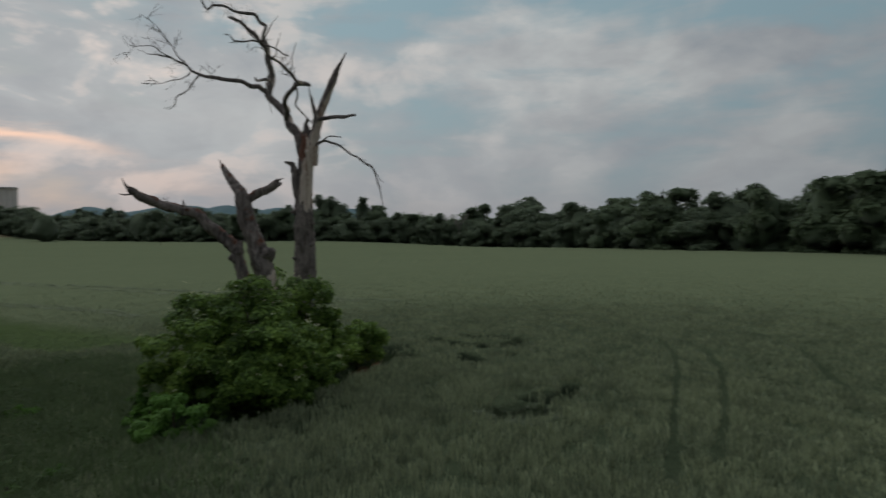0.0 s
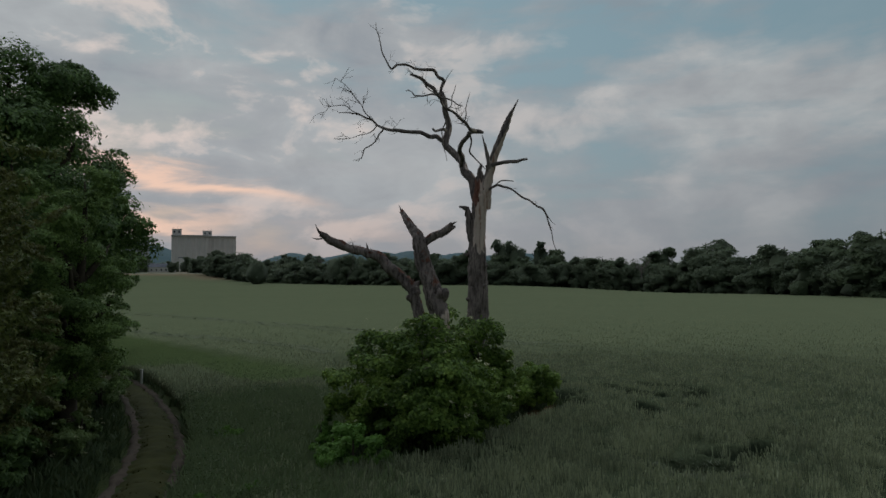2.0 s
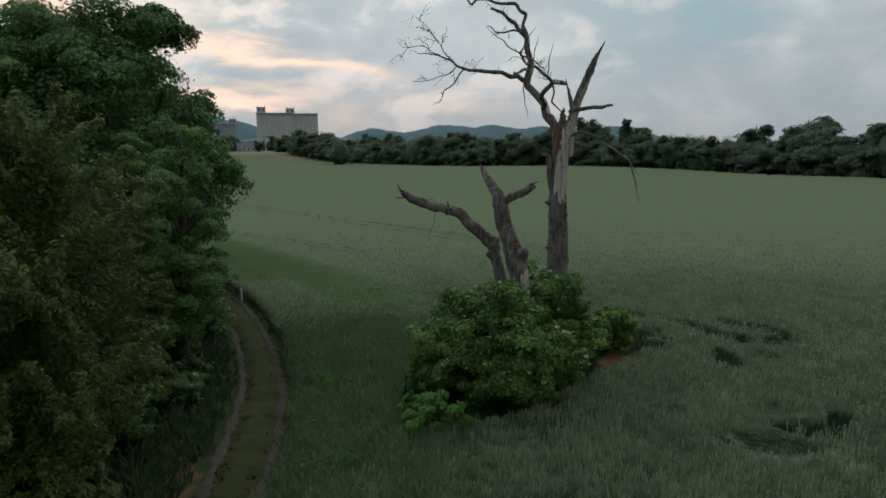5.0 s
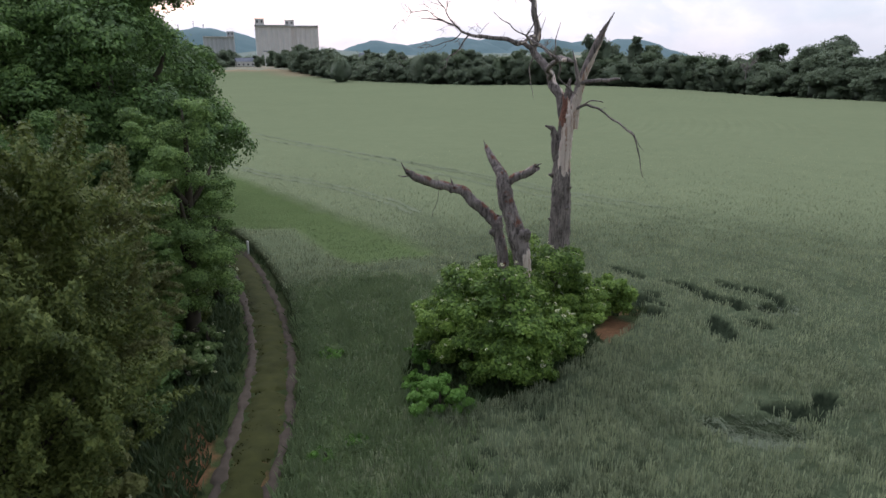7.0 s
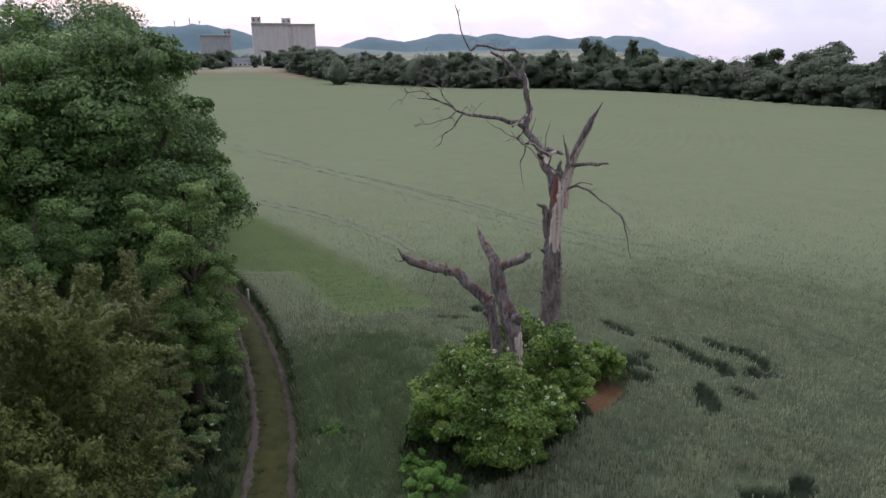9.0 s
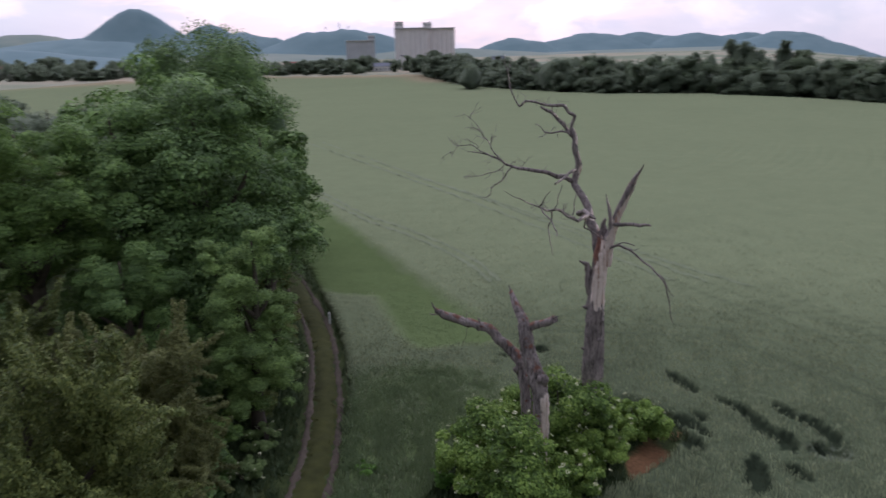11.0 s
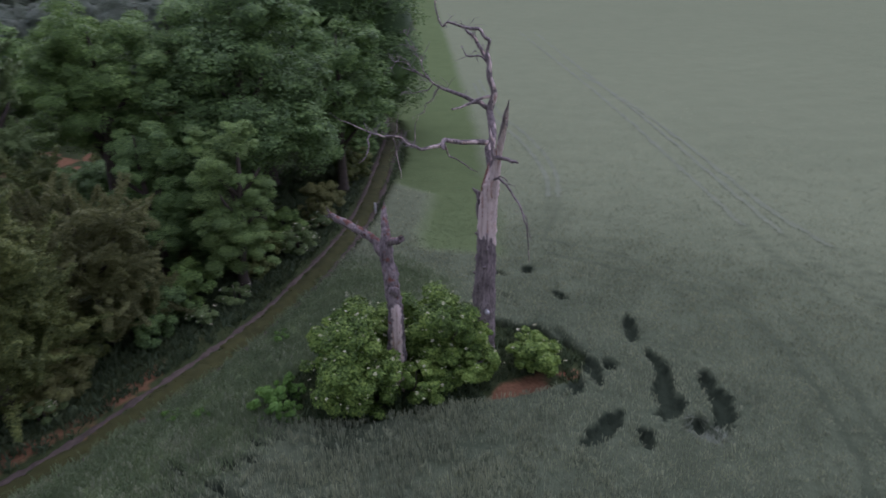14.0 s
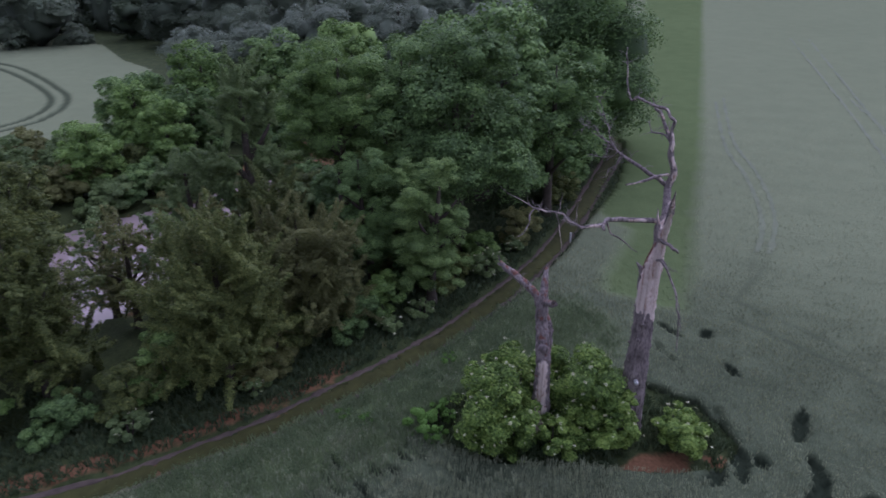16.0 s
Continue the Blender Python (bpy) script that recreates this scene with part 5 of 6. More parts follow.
for k, (x, y, r, h) in enumerate(((-22.9, 26.7, 1.2, 2.3), (-18.9, 20.9, 0.9, 1.4), (-17.4, 18.6, 0.8, 1.2), (-13.2, 10.6, 0.9, 1.1), (-11.2, 4.6, 1.1, 1.3), (-26.5, 29.6, 0.9, 1.4))):
    bush("flowering_shrub", x, y, [(0, 0, r, r, h, 0.05)], LEAF_ASH, "low pale-flowered shrub on the verge of the track", "bush", 70 if k == 0 else 22, 0.11, 50 + k, "flowering shrubs", 3, 0.8)

# ---- leafy trees ----


def leafy_tree(name, x, y, top, r, low, mat, label, seed, clumps=150, per=110, size=0.3, droop=0.0, lumpy=0.4, long=1.0, clump_r=0.24, group="trees by the track", taper=0.05, lobes=14, spray=0.85, budget=6000, cover=2.1, feather=0.0, heart=0.0):
    rng = np.random.default_rng(seed)
    z = float(ground_height(x, y))
    t = thing(name, x, y, z, label, "tree", group)
    h = top - z
    girth = 0.027 * h
    lean = rng.normal(0, 0.25, 2)
    v, f = tube([(0, 0, -0.3, girth * 1.5), (0.05, 0, h * 0.12, girth), (lean[0] * 0.5, lean[1] * 0.5, h * 0.4, girth * 0.75), (lean[0], lean[1], h * 0.7, girth * 0.4), (lean[0], lean[1], h * 0.9, girth * 0.12)], 10, 5, 0.08, seed)
    part("trunk", raw_mesh("trunk", v, f, BARK, True), t)
    for i in range(6):
        a, s = i * 1.05 + rng.uniform(0, 0.6), rng.uniform(max(0.22, low / h * 0.85), max(0.55, low / h))
        d = np.array([math.cos(a), math.sin(a)])
        p0 = np.array([*(lean * s), h * s])
        p1 = p0 + np.array([*(d * r * 0.4), h * 0.12])
        p2 = p0 + np.array([*(d * r * 0.52), h * rng.uniform(0.12, 0.2)])
        v, f = tube([(*p0, girth * 0.45), (*p1, girth * 0.3), (*p2, girth * 0.1)], 6, 4, 0.08, seed + i)
        part("limb", raw_mesh("limb", v, f, BARK, True), t)
    share = lobes + 1.6
    count = int(clumps * 2.6 / share) + lobes * max(int(clumps * 1.25 / share), 10) + (5 * max(int(clumps * 0.7 / share), 7) if 0 <= low < 1.3 else 0)
    per = max(budget / count, 7)
    half = (h - max(low, 0)) / 2
    skin = 4 * math.pi * ((r ** 3.2 + 2 * (r * half) ** 1.6) / 3) ** 0.625
    size = math.sqrt(cover * skin / (per * count * 0.32))
    shape = {"spray": spray, "pointed": True, "feather": feather}
    got = [clump_crown(rng, r * 0.68, r * 0.68, low + (h - low) * 0.12, low + (h - low) * 0.95, int(clumps * 2.6 / share), per, size, lumpy, droop, clump_r * 1.25, long, taper=taper, **shape)[0]]
    if heart:
        got.append(billow(rng, r * 0.68, r * 0.68, low + (h - low) * 0.12, low + (h - low) * 0.93, heart))
    for i in range(lobes):
        a = i * 6.283 / lobes + rng.uniform(-0.5, 0.5)
        up = (i * 0.618 + 0.3) % 1.0
        lr = r * rng.uniform(0.33, 0.5) * (1 - 0.5 * up * max(0.0, taper - 0.1))
        lh = min(lr * rng.uniform(1.5, 2.3), (h - low) * 0.8)
        z0 = low + up * (h - low - lh)
        out = (r - lr) * (1 - 0.35 * min(taper, 0.2) - max(0.6, 1.7 * taper) * max(0.0, up - (0.5 - 0.15 * taper))) * rng.uniform(0.88, 1.1)
        v, f = clump_crown(rng, lr, lr, z0, z0 + lh, max(int(clumps * 1.25 / share), 10), per, size, lumpy * 0.8, droop, clump_r * 1.65, long, **shape)[0]
        at = np.array([math.cos(a) * out, math.sin(a) * out, 0])
        got.append((v + at, f))
        if heart:
            v, f = billow(rng, lr, lr, z0, z0 + lh, heart)
            got.append((v + at, f))
    if 0 <= low < 1.3:
        for i in range(5):
            a = i * 1.257 + rng.uniform(-0.4, 0.4)
            lr, lh = r * rng.uniform(0.38, 0.5), h * rng.uniform(0.3, 0.42)
            v, f = clump_crown(rng, lr, lr, low, low + lh, max(int(clumps * 0.7 / share), 7), per, size, lumpy * 0.8, droop, clump_r * 1.65, long, **shape)[0]
            got.append((v + np.array([math.cos(a) * (r - lr) * 0.85, math.sin(a) * (r - lr) * 0.85, 0]), f))
    v, f = join(got)
    part("crown", raw_mesh("crown", v, f, mat, True), t)
    return t


TREES = [
    ("roadside_tree", -14.3, 9.4, 10.5, 3.9, 0.3, LEAF_OLIVE, "olive green thorn tree leaning over the track", 0.115, 200, 330),
    ("roadside_tree", -18.2, 14.2, 9.2, 3.7, 0.3, LEAF_BROWN, "brownish green thorn tree beside the track", 0.115, 170, 300),
    ("roadside_tree", -20.3, 21.9, 11.0, 2.7, 0.8, LEAF_MAPLE, "fresh green maple beside the track", 0.16, 130, 260),
    ("oak", -27.2, 25.5, 17.7, 6.4, 3.0, LEAF_OAK, "large dark green oak with a broad crown", 0.25, 270, 250),
    ("oak", -33.0, 34.8, 14.2, 4.8, 2.2, LEAF_OAK, "dark green oak over the track", 0.24, 140, 210),
    ("oak", -29.8, 17.2, 16.3, 4.4, 6.5, LEAF_BRIGHT, "tall green oak near the pond", 0.24, 130, 210),
    ("oak", -29.4, 21.8, 17.0, 4.4, 1.0, LEAF_OAK, "tall dark green oak in the row by the pond", 0.24, 170, 220),
    ("roadside_tree", -23.6, 18.4, 10.4, 2.7, 1.0, LEAF_OAK, "dark green tree in the row by the pond", 0.22, 100, 180),
    ("roadside_tree", -15.6, 0.0, 13.0, 3.6, 0.3, LEAF_OLIVE, "yellowish green tree beside the track", 0.115, 190, 320),
    ("roadside_tree", -17.5, -7.5, 9.5, 3.8, 0.3, LEAF_BRIGHT, "green tree beside the track", 0.2, 110, 160),
    ("willow", -48.4, 44.0, 21.8, 8.8, 0.8, LEAF_OAK, "tall dark green willow with a dense crown", 0.3, 380, 240),
    ("willow", -42.0, 40.2, 13.8, 4.6, 0.5, LEAF_OAK, "dark tree beside the track", 0.26, 120, 190),
    ("oak", -38.0, 30.5, 18.3, 6.0, 0.8, LEAF_OAK, "dark green oak behind the track trees", 0.26, 130, 190),
    ("bank_tree", -49.5, -5.0, 7.6, 3.4, 0.4, LEAF_BRIGHT, "fresh green tree on the far bank of the pond", 0.26, 90, 170),
    ("bank_tree", -63.5, 4.5, 12.2, 4.8, 1.0, LEAF_BRIGHT, "green tree above the red bank", 0.3, 100, 170),
    ("bank_tree", -66.0, 13.0, 12.4, 5.0, 1.5, LEAF_OAK, "dark green tree above the red bank", 0.3, 100, 170),
    ("bank_tree", -76.0, 22.5, 13.0, 5.4, 1.5, LEAF_BRIGHT, "green tree above the red bank", 0.32, 100, 170),
    ("bank_tree", -58.0, 28.5, 13.5, 5.0, 1.0, LEAF_OAK, "dark green tree by the pond", 0.3, 100, 170),
    ("bank_tree", -49.0, 30.0, 12.5, 4.6, 1.0, LEAF_BROWN, "brownish green tree by the pond", 0.28, 100, 160),
    ("bank_tree", -72.0, -3.5, 8.0, 3.4, 0.2, LEAF_OAK, "dark tree at the edge of the back field", 0.28, 70, 150),
    ("bank_tree", -77.0, 3.0, 11.0, 5.0, 0.2, LEAF_FAR, "dull green tree behind the red bank", 0.34, 90, 160),
    ("bank_tree", -56.5, -1.5, 9.5, 3.6, 0.4, LEAF_BRIGHT, "fresh green tree above the red bank", 0.28, 80, 160),
    ("ash", -25.2, 7.2, 11.0, 2.9, 1.2, LEAF_ASH, "thin-leaved olive green ash by the pond", 0.2, 90, 170),
    ("roadside_tree", -22.2, 12.2, 9.8, 2.8, 1.0, LEAF_OLIVE, "olive green tree behind the thorn trees", 0.2, 100, 170),
    ("bank_tree", -18.6, -2.5, 8.5, 3.0, 0.3, LEAF_BRIGHT, "green tree on the pond's near bank", 0.16, 90, 170),
    ("bank_tree", -29.5, 12.2, 6.4, 2.6, 0.3, LEAF_BROWN, "brownish willow on the pond's near bank", 0.2, 90, 170),
    ("ash", -26.2, 11.0, 16.5, 3.2, 1.5, LEAF_ASH, "tall thin-leaved olive green ash by the pond", 0.22, 110, 180),
    ("bank_tree", -21.5, 9.0, 8.6, 2.8, 0.5, LEAF_BROWN, "brownish willow on the pond's near bank", 0.18, 100, 170),
    ("bank_tree", -40.0, -8.5, 7.0, 3.2, 0.2, LEAF_OLIVE, "olive green tree at the end of the pond", 0.3, 80, 160),
    ("bank_tree", -46.0, -11.5, 8.0, 3.4, 0.2, LEAF_ASH, "olive green tree on the pond's far bank", 0.3, 80, 160),
    ("bank_tree", -62.0, -3.5, 9.5, 4.0, 0.2, LEAF_OAK, "dark green tree behind the red bank", 0.3, 80, 160),
    ("bank_tree", -52.5, 1.5, 8.4, 3.2, 0.4, LEAF_BRIGHT, "fresh green tree on the pond's far bank", 0.28, 70, 160),
    ("bank_tree", -69.0, 8.0, 11.5, 4.6, 0.4, LEAF_FAR, "dull green tree behind the red bank", 0.32, 90, 160),
    ("bank_tree", -66.5, 22.0, 12.0, 4.6, 0.4, LEAF_BRIGHT, "green tree at the end of the pond", 0.32, 90, 160),
    ("bank_tree", -58.5, 3.5, 8.6, 3.4, 0.2, LEAF_OAK, "dark green tree on the pond's far bank", 0.28, 80, 160),
    ("bank_tree", -63.0, 11.0, 9.0, 3.4, 0.2, LEAF_BRIGHT, "fresh green tree above the red bank", 0.28, 80, 160),
    ("bank_tree", -50.0, 24.5, 8.5, 2.6, 0.2, LEAF_BROWN, "brownish green tree on the pond's far bank", 0.28, 90, 160),
    ("bank_tree", -43.5, 20.5, 9.5, 3.6, 0.2, LEAF_OLIVE, "olive green tree at the end of the pond", 0.24, 90, 160),
    ("bank_tree", -37.0, 17.5, 5.2, 2.8, 0.2, LEAF_OAK, "dark green tree at the end of the pond", 0.24, 90, 160),
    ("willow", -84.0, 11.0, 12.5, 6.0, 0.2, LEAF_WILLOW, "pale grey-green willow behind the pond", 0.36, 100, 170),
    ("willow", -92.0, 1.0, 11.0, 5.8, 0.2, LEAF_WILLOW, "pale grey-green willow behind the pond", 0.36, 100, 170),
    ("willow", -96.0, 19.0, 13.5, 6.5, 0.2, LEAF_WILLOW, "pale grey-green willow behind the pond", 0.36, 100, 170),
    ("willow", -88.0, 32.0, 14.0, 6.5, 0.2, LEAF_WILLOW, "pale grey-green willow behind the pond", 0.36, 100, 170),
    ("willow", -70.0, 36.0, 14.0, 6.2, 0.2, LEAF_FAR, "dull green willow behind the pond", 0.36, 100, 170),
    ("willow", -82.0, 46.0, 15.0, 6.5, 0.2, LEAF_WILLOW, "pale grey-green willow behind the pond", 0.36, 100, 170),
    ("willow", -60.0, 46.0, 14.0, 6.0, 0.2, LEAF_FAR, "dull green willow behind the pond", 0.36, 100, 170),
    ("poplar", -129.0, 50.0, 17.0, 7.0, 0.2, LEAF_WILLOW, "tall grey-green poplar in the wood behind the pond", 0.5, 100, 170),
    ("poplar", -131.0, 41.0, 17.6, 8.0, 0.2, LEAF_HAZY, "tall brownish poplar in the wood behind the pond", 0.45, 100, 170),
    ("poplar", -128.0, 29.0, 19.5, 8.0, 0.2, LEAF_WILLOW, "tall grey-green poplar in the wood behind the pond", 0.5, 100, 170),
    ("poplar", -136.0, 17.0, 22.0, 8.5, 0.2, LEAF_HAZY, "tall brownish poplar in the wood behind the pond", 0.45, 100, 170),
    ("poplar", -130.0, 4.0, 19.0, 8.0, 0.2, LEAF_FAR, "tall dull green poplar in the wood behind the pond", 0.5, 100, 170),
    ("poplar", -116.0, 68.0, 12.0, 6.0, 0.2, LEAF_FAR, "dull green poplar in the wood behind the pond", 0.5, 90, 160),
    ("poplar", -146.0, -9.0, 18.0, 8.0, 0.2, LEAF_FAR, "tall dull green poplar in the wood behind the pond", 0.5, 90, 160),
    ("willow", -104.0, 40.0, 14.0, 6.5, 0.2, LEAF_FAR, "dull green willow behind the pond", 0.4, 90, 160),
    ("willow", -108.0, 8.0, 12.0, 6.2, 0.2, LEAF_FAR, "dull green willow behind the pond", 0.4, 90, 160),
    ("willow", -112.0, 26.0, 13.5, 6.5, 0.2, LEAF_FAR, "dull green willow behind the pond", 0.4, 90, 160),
]
for k, (name, x, y, top, r, low, mat, label, size, clumps, per) in enumerate(TREES):
    near = math.hypot(x + 8, y - 12)
    far_off = near > 60
    budget = 170000 if near < 12 else 120000 if r >= 8 and near < 60 else 120000 if near < 25 and r > 2.5 else 50000 if near < 34 else 24000 if near < 60 else 38000 if r > 5.7 else 18000
    thorn = mat in (LEAF_OLIVE, LEAF_BROWN) and near < 34
    form = {"feather": 1.5, "lumpy": 0.65, "clump_r": 0.22, "long": 1.8, "cover": 1.7} if thorn else {"cover": 2.0, "feather": 1.1, "long": 1.3} if name == "ash" else {"cover": 2.0, "heart": 0.64} if far_off else {"cover": 2.2, "clump_r": 0.24, "heart": 0.64} if name == "willow" else {"cover": 2.2, "clump_r": 0.19}
    leafy_tree(name, x, y, top, r, low, mat, label, 100 + k, int(clumps * (1.3 if thorn else 0.7 if far_off else 1.4)), per, size, budget=budget, taper=0.52 if "broad crown" in label else 0.12, **form)

for k, (x, y, top, r) in enumerate(((-22.6, 3.2, 8.0, 2.4), (-25.4, 1.2, 7.0, 2.2), (-20.6, -1.5, 8.0, 2.4), (-21.6, 6.2, 8.5, 2.2))):
    leafy_tree("bank_willow", x, y, top, r, 0.6, LEAF_ASH if k % 2 else LEAF_BROWN, "thin half-bare willow on the pond's near bank", 160 + k, 60, 60, 0.2, budget=9000, cover=0.75, feather=1.3, long=1.6)

# ---- undergrowth along the track ----
for k, (x, y, r, h) in enumerate(((-13.6, 4.4, 1.5, 2.6), (-12.6, 1.6, 1.4, 2.4), (-15.2, 6.0, 1.7, 3.4), (-15.0, 11.6, 1.6, 3.0), (-16.6, 12.8, 1.5, 2.8), (-18.4, 16.6, 1.6, 3.2), (-20.0, 18.8, 1.5, 2.8), (-19.0, 11.6, 1.9, 4.2), (-22.6, 23.8, 1.5, 2.6), (-24.6, 22.0, 2.0, 4.0), (-25.2, 26.6, 1.5, 2.6), (-28.4, 30.8, 1.7, 3.0), (-35.6, 37.0, 1.7, 3.2), (-38.4, 39.2, 1.7, 3.4), (-12.4, -2.6, 1.6, 3.0), (-21.4, 15.6, 1.8, 3.6), (-27.0, 20.4, 2.2, 4.0))):
    bush("hedge_shrub", x, y, [(0, 0, r, r, h, 0.0), (r * 0.7, -r * 0.5, r * 0.7, r * 0.7, h * 0.6, 0.0)], (LEAF_OLIVE, LEAF_OAK, LEAF_BRIGHT, LEAF_BROWN)[k % 4], "dense leafy shrub under the track-side trees", "bush", 0, 0.17, 80 + k, "hedge shrubs", 3, 0.8)

for k, (x, y, r, h) in enumerate(((-48.5, -7.0, 2.4, 3.6), (-46.0, -3.0, 2.2, 3.0), (-48.5, 0.0, 2.4, 3.4), (-52.6, -1.6, 2.4, 3.8), (-46.6, 2.6, 1.8, 2.4), (-50.8, 5.8, 2.0, 2.6), (-48.4, 14.6, 2.0, 2.4), (-44.6, 15.8, 2.2, 3.0), (-51.0, 13.6, 1.6, 1.8), (-40.4, 14.4, 2.0, 2.8), (-60.6, 12.2, 2.2, 3.2), (-55.6, 13.6, 1.5, 2.0), (-62.0, -14.5, 2.4, 3.4), (-60.0, -9.5, 2.4, 3.4))):
    bush("bank_shrub", x, y, [(0, 0, r, r, h, 0.0), (r * 0.8, -r * 0.6, r * 0.7, r * 0.7, h * 0.65, 0.0)], (LEAF_BROWN, LEAF_ASH, LEAF_OAK, LEAF_OLIVE)[k % 4], "loose leafy shrub on the pond's far bank", "bush", 0, 0.22, 180 + k, "bank shrubs", 3, 0.8)

# ---- far trees: a few kinds, copied ----


def far_kind(seed, h, r, mat, size, lumpy, taper):
    return leafy_tree("copse_tree", 0, -3000, h, r, -2.5, mat, "dull green tree in the far hedgerow", seed, 56, 75, size, 0.0, lumpy, clump_r=0.28, group="far hedgerow trees", taper=taper, budget=5200, cover=1.6, lobes=7, heart=0.72)


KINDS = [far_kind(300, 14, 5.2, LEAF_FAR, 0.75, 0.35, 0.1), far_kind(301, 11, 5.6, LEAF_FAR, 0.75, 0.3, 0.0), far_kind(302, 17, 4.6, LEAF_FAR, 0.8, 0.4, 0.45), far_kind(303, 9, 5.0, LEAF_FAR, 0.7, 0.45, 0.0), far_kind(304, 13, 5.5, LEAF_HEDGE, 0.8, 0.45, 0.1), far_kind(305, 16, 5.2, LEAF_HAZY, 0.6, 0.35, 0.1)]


def far_tree(kind, x, y, height, wide=1.0, spin=0.0):
    src = KINDS[kind]
    s = 1.14 * height / (14, 11, 17, 9, 13, 16)[kind]
    ob = copy_thing(src, Matrix.Identity(4))
    ob.matrix_basis = Matrix.LocRotScale((x, y, float(ground_height(x, y)) - 0.2), Euler((0, 0, spin)), (s * wide, s * wide, s))
    return ob


def far_rows():
    """The hedgerow round the field and other single trees in the distance."""
    rng = random.Random(17)
    edge = [(94, 122), (88, 161), (70.5, 195), (49, 246), (0, 312), (-64, 322), (-118, 322), (-200, 372), (-260, 415), (-296, 448)]
    c = spline(edge, 60)
    step = np.cumsum(np.r_[0, np.linalg.norm(np.diff(c, axis=0), axis=1)])
    at = 0.0
    while at < step[-1]:
        x, y = [float(np.interp(at, step, c[:, i])) for i in (0, 1)]
        out = np.array([x, y]) / math.hypot(x, y)
        for row, (off, low, high) in enumerate(((3, 8, 12), (11, 11, 16), (22, 12, 18))):
            if row == 2 and rng.random() < 0.6:
                continue
            px, py = x + out[0] * off + rng.uniform(-2, 2), y + out[1] * off + rng.uniform(-2, 2)
            far_tree(rng.choice((1, 1, 3, 0) if row == 0 else (0, 1, 4, 2, 0)), px, py, rng.uniform(low, high) * (1.16 if x > 30 else 1.0), rng.uniform(1.05, 1.5), rng.uniform(0, 6))
        at += rng.uniform(9.0, 12.0) if at < 0.62 * step[-1] else rng.uniform(6.5, 8.5)
    # standing out above the row
    for az, r, h, kind, wide in ((9.0, 345, 22, 0, 0.8), (8.0, 338, 21, 0, 0.8), (6.0, 350, 22, 2, 1.0), (4.5, 345, 19, 4, 1.0), (-3.9, 318, 20, 4, 0.9), (-14.7, 235, 15, 4, 1.1), (-19.2, 212, 18.5, 4, 1.3), (-24.0, 198, 15.5, 0, 1.2), (-26.6, 186, 16, 4, 1.1), (-31.0, 178, 17.5, 4, 1.4), (-34.5, 166, 17.5, 4, 1.4), (-37.5, 160, 17, 4, 1.4), (12.5, 340, 17, 0, 0.9), (15, 345, 16, 4, 1.0)):
        a = radians(az)
        far_tree(kind, -r * math.sin(a), r * math.cos(a), h, wide, rng.uniform(0, 6))
    # gardens before the silos, hedges and woods to the left
    for _ in range(20):
        az, r = rng.uniform(27, 52), rng.uniform(560, 760)
        a = radians(az)
        if 36.4 < az < 38.6 and r < 650:
            continue
        far_tree(rng.choice((0, 1, 3, 4)), -r * math.sin(a), r * math.cos(a), rng.uniform(8, 13), rng.uniform(1.0, 1.5), rng.uniform(0, 6))
    for i in range(26):
        az = 29.5 + i * 0.62
        if 36.5 < az < 37.9 or 35.1 < az < 35.8:
            continue
        a, r = radians(az), 572 + rng.uniform(0, 55)
        far_tree(rng.choice((0, 1, 4)), -r * math.sin(a), r * math.cos(a), rng.uniform(8, 14), rng.uniform(0.9, 1.4), rng.uniform(0, 6))
    for _ in range(30):
        az, r = rng.uniform(70, 92), rng.uniform(150, 320)
        a = radians(az)
        far_tree(rng.choice((0, 1, 4)), -r * math.sin(a), r * math.cos(a), rng.uniform(11, 16), rng.uniform(1.0, 1.4), rng.uniform(0, 6))
    for _ in range(20):
        az, r = rng.uniform(84, 112), rng.uniform(150, 215)
        a = radians(az)
        far_tree(rng.choice((0, 1, 4)), -r * math.sin(a), r * math.cos(a), rng.uniform(11, 15), rng.uniform(1.0, 1.4), rng.uniform(0, 6))
    for _ in range(28):
        az, r = rng.uniform(58, 78), rng.uniform(760, 900)
        a = radians(az)
        far_tree(rng.choice((0, 1, 4)), -r * math.sin(a), r * math.cos(a), rng.uniform(12, 18), rng.uniform(1.3, 1.9), rng.uniform(0, 6))
    for _ in range(34):
        az, r = rng.uniform(64, 86), rng.uniform(112, 215)
        a = radians(az)
        px, py = -r * math.sin(a), r * math.cos(a)
        if bool(inside(FIELD, np.array([px]), np.array([py - 5]))[0]) or bool(inside(FIELD, np.array([px]), np.array([py + 5]))[0]) or bool(inside(BACK_FIELD, np.array([px]), np.array([py]))[0]):
            continue
        far_tree(rng.choice((5, 5, 1)), px, py, rng.uniform(12, 15.5) if az < 78 else rng.uniform(13, 17), rng.uniform(0.9, 1.3), rng.uniform(0, 6))
    for i in range(62):
        az = 41 + i * 0.5
        a, r = radians(az), 556 + rng.uniform(0, 50)
        far_tree(rng.choice((0, 1, 3, 5)), -r * math.sin(a), r * math.cos(a), rng.uniform(4.5, 8.5), rng.uniform(1.3, 2.0), rng.uniform(0, 6))
    # behind the camera, closing the field
    for i in range(14):
        a = radians(125 + i * 15.8)
        r = 190 + 25 * math.sin(i * 2.1)
        far_tree(rng.choice((0, 1, 4)), -r * math.sin(a), r * math.cos(a), rng.uniform(11, 16), rng.uniform(1.2, 1.6), rng.uniform(0, 6))


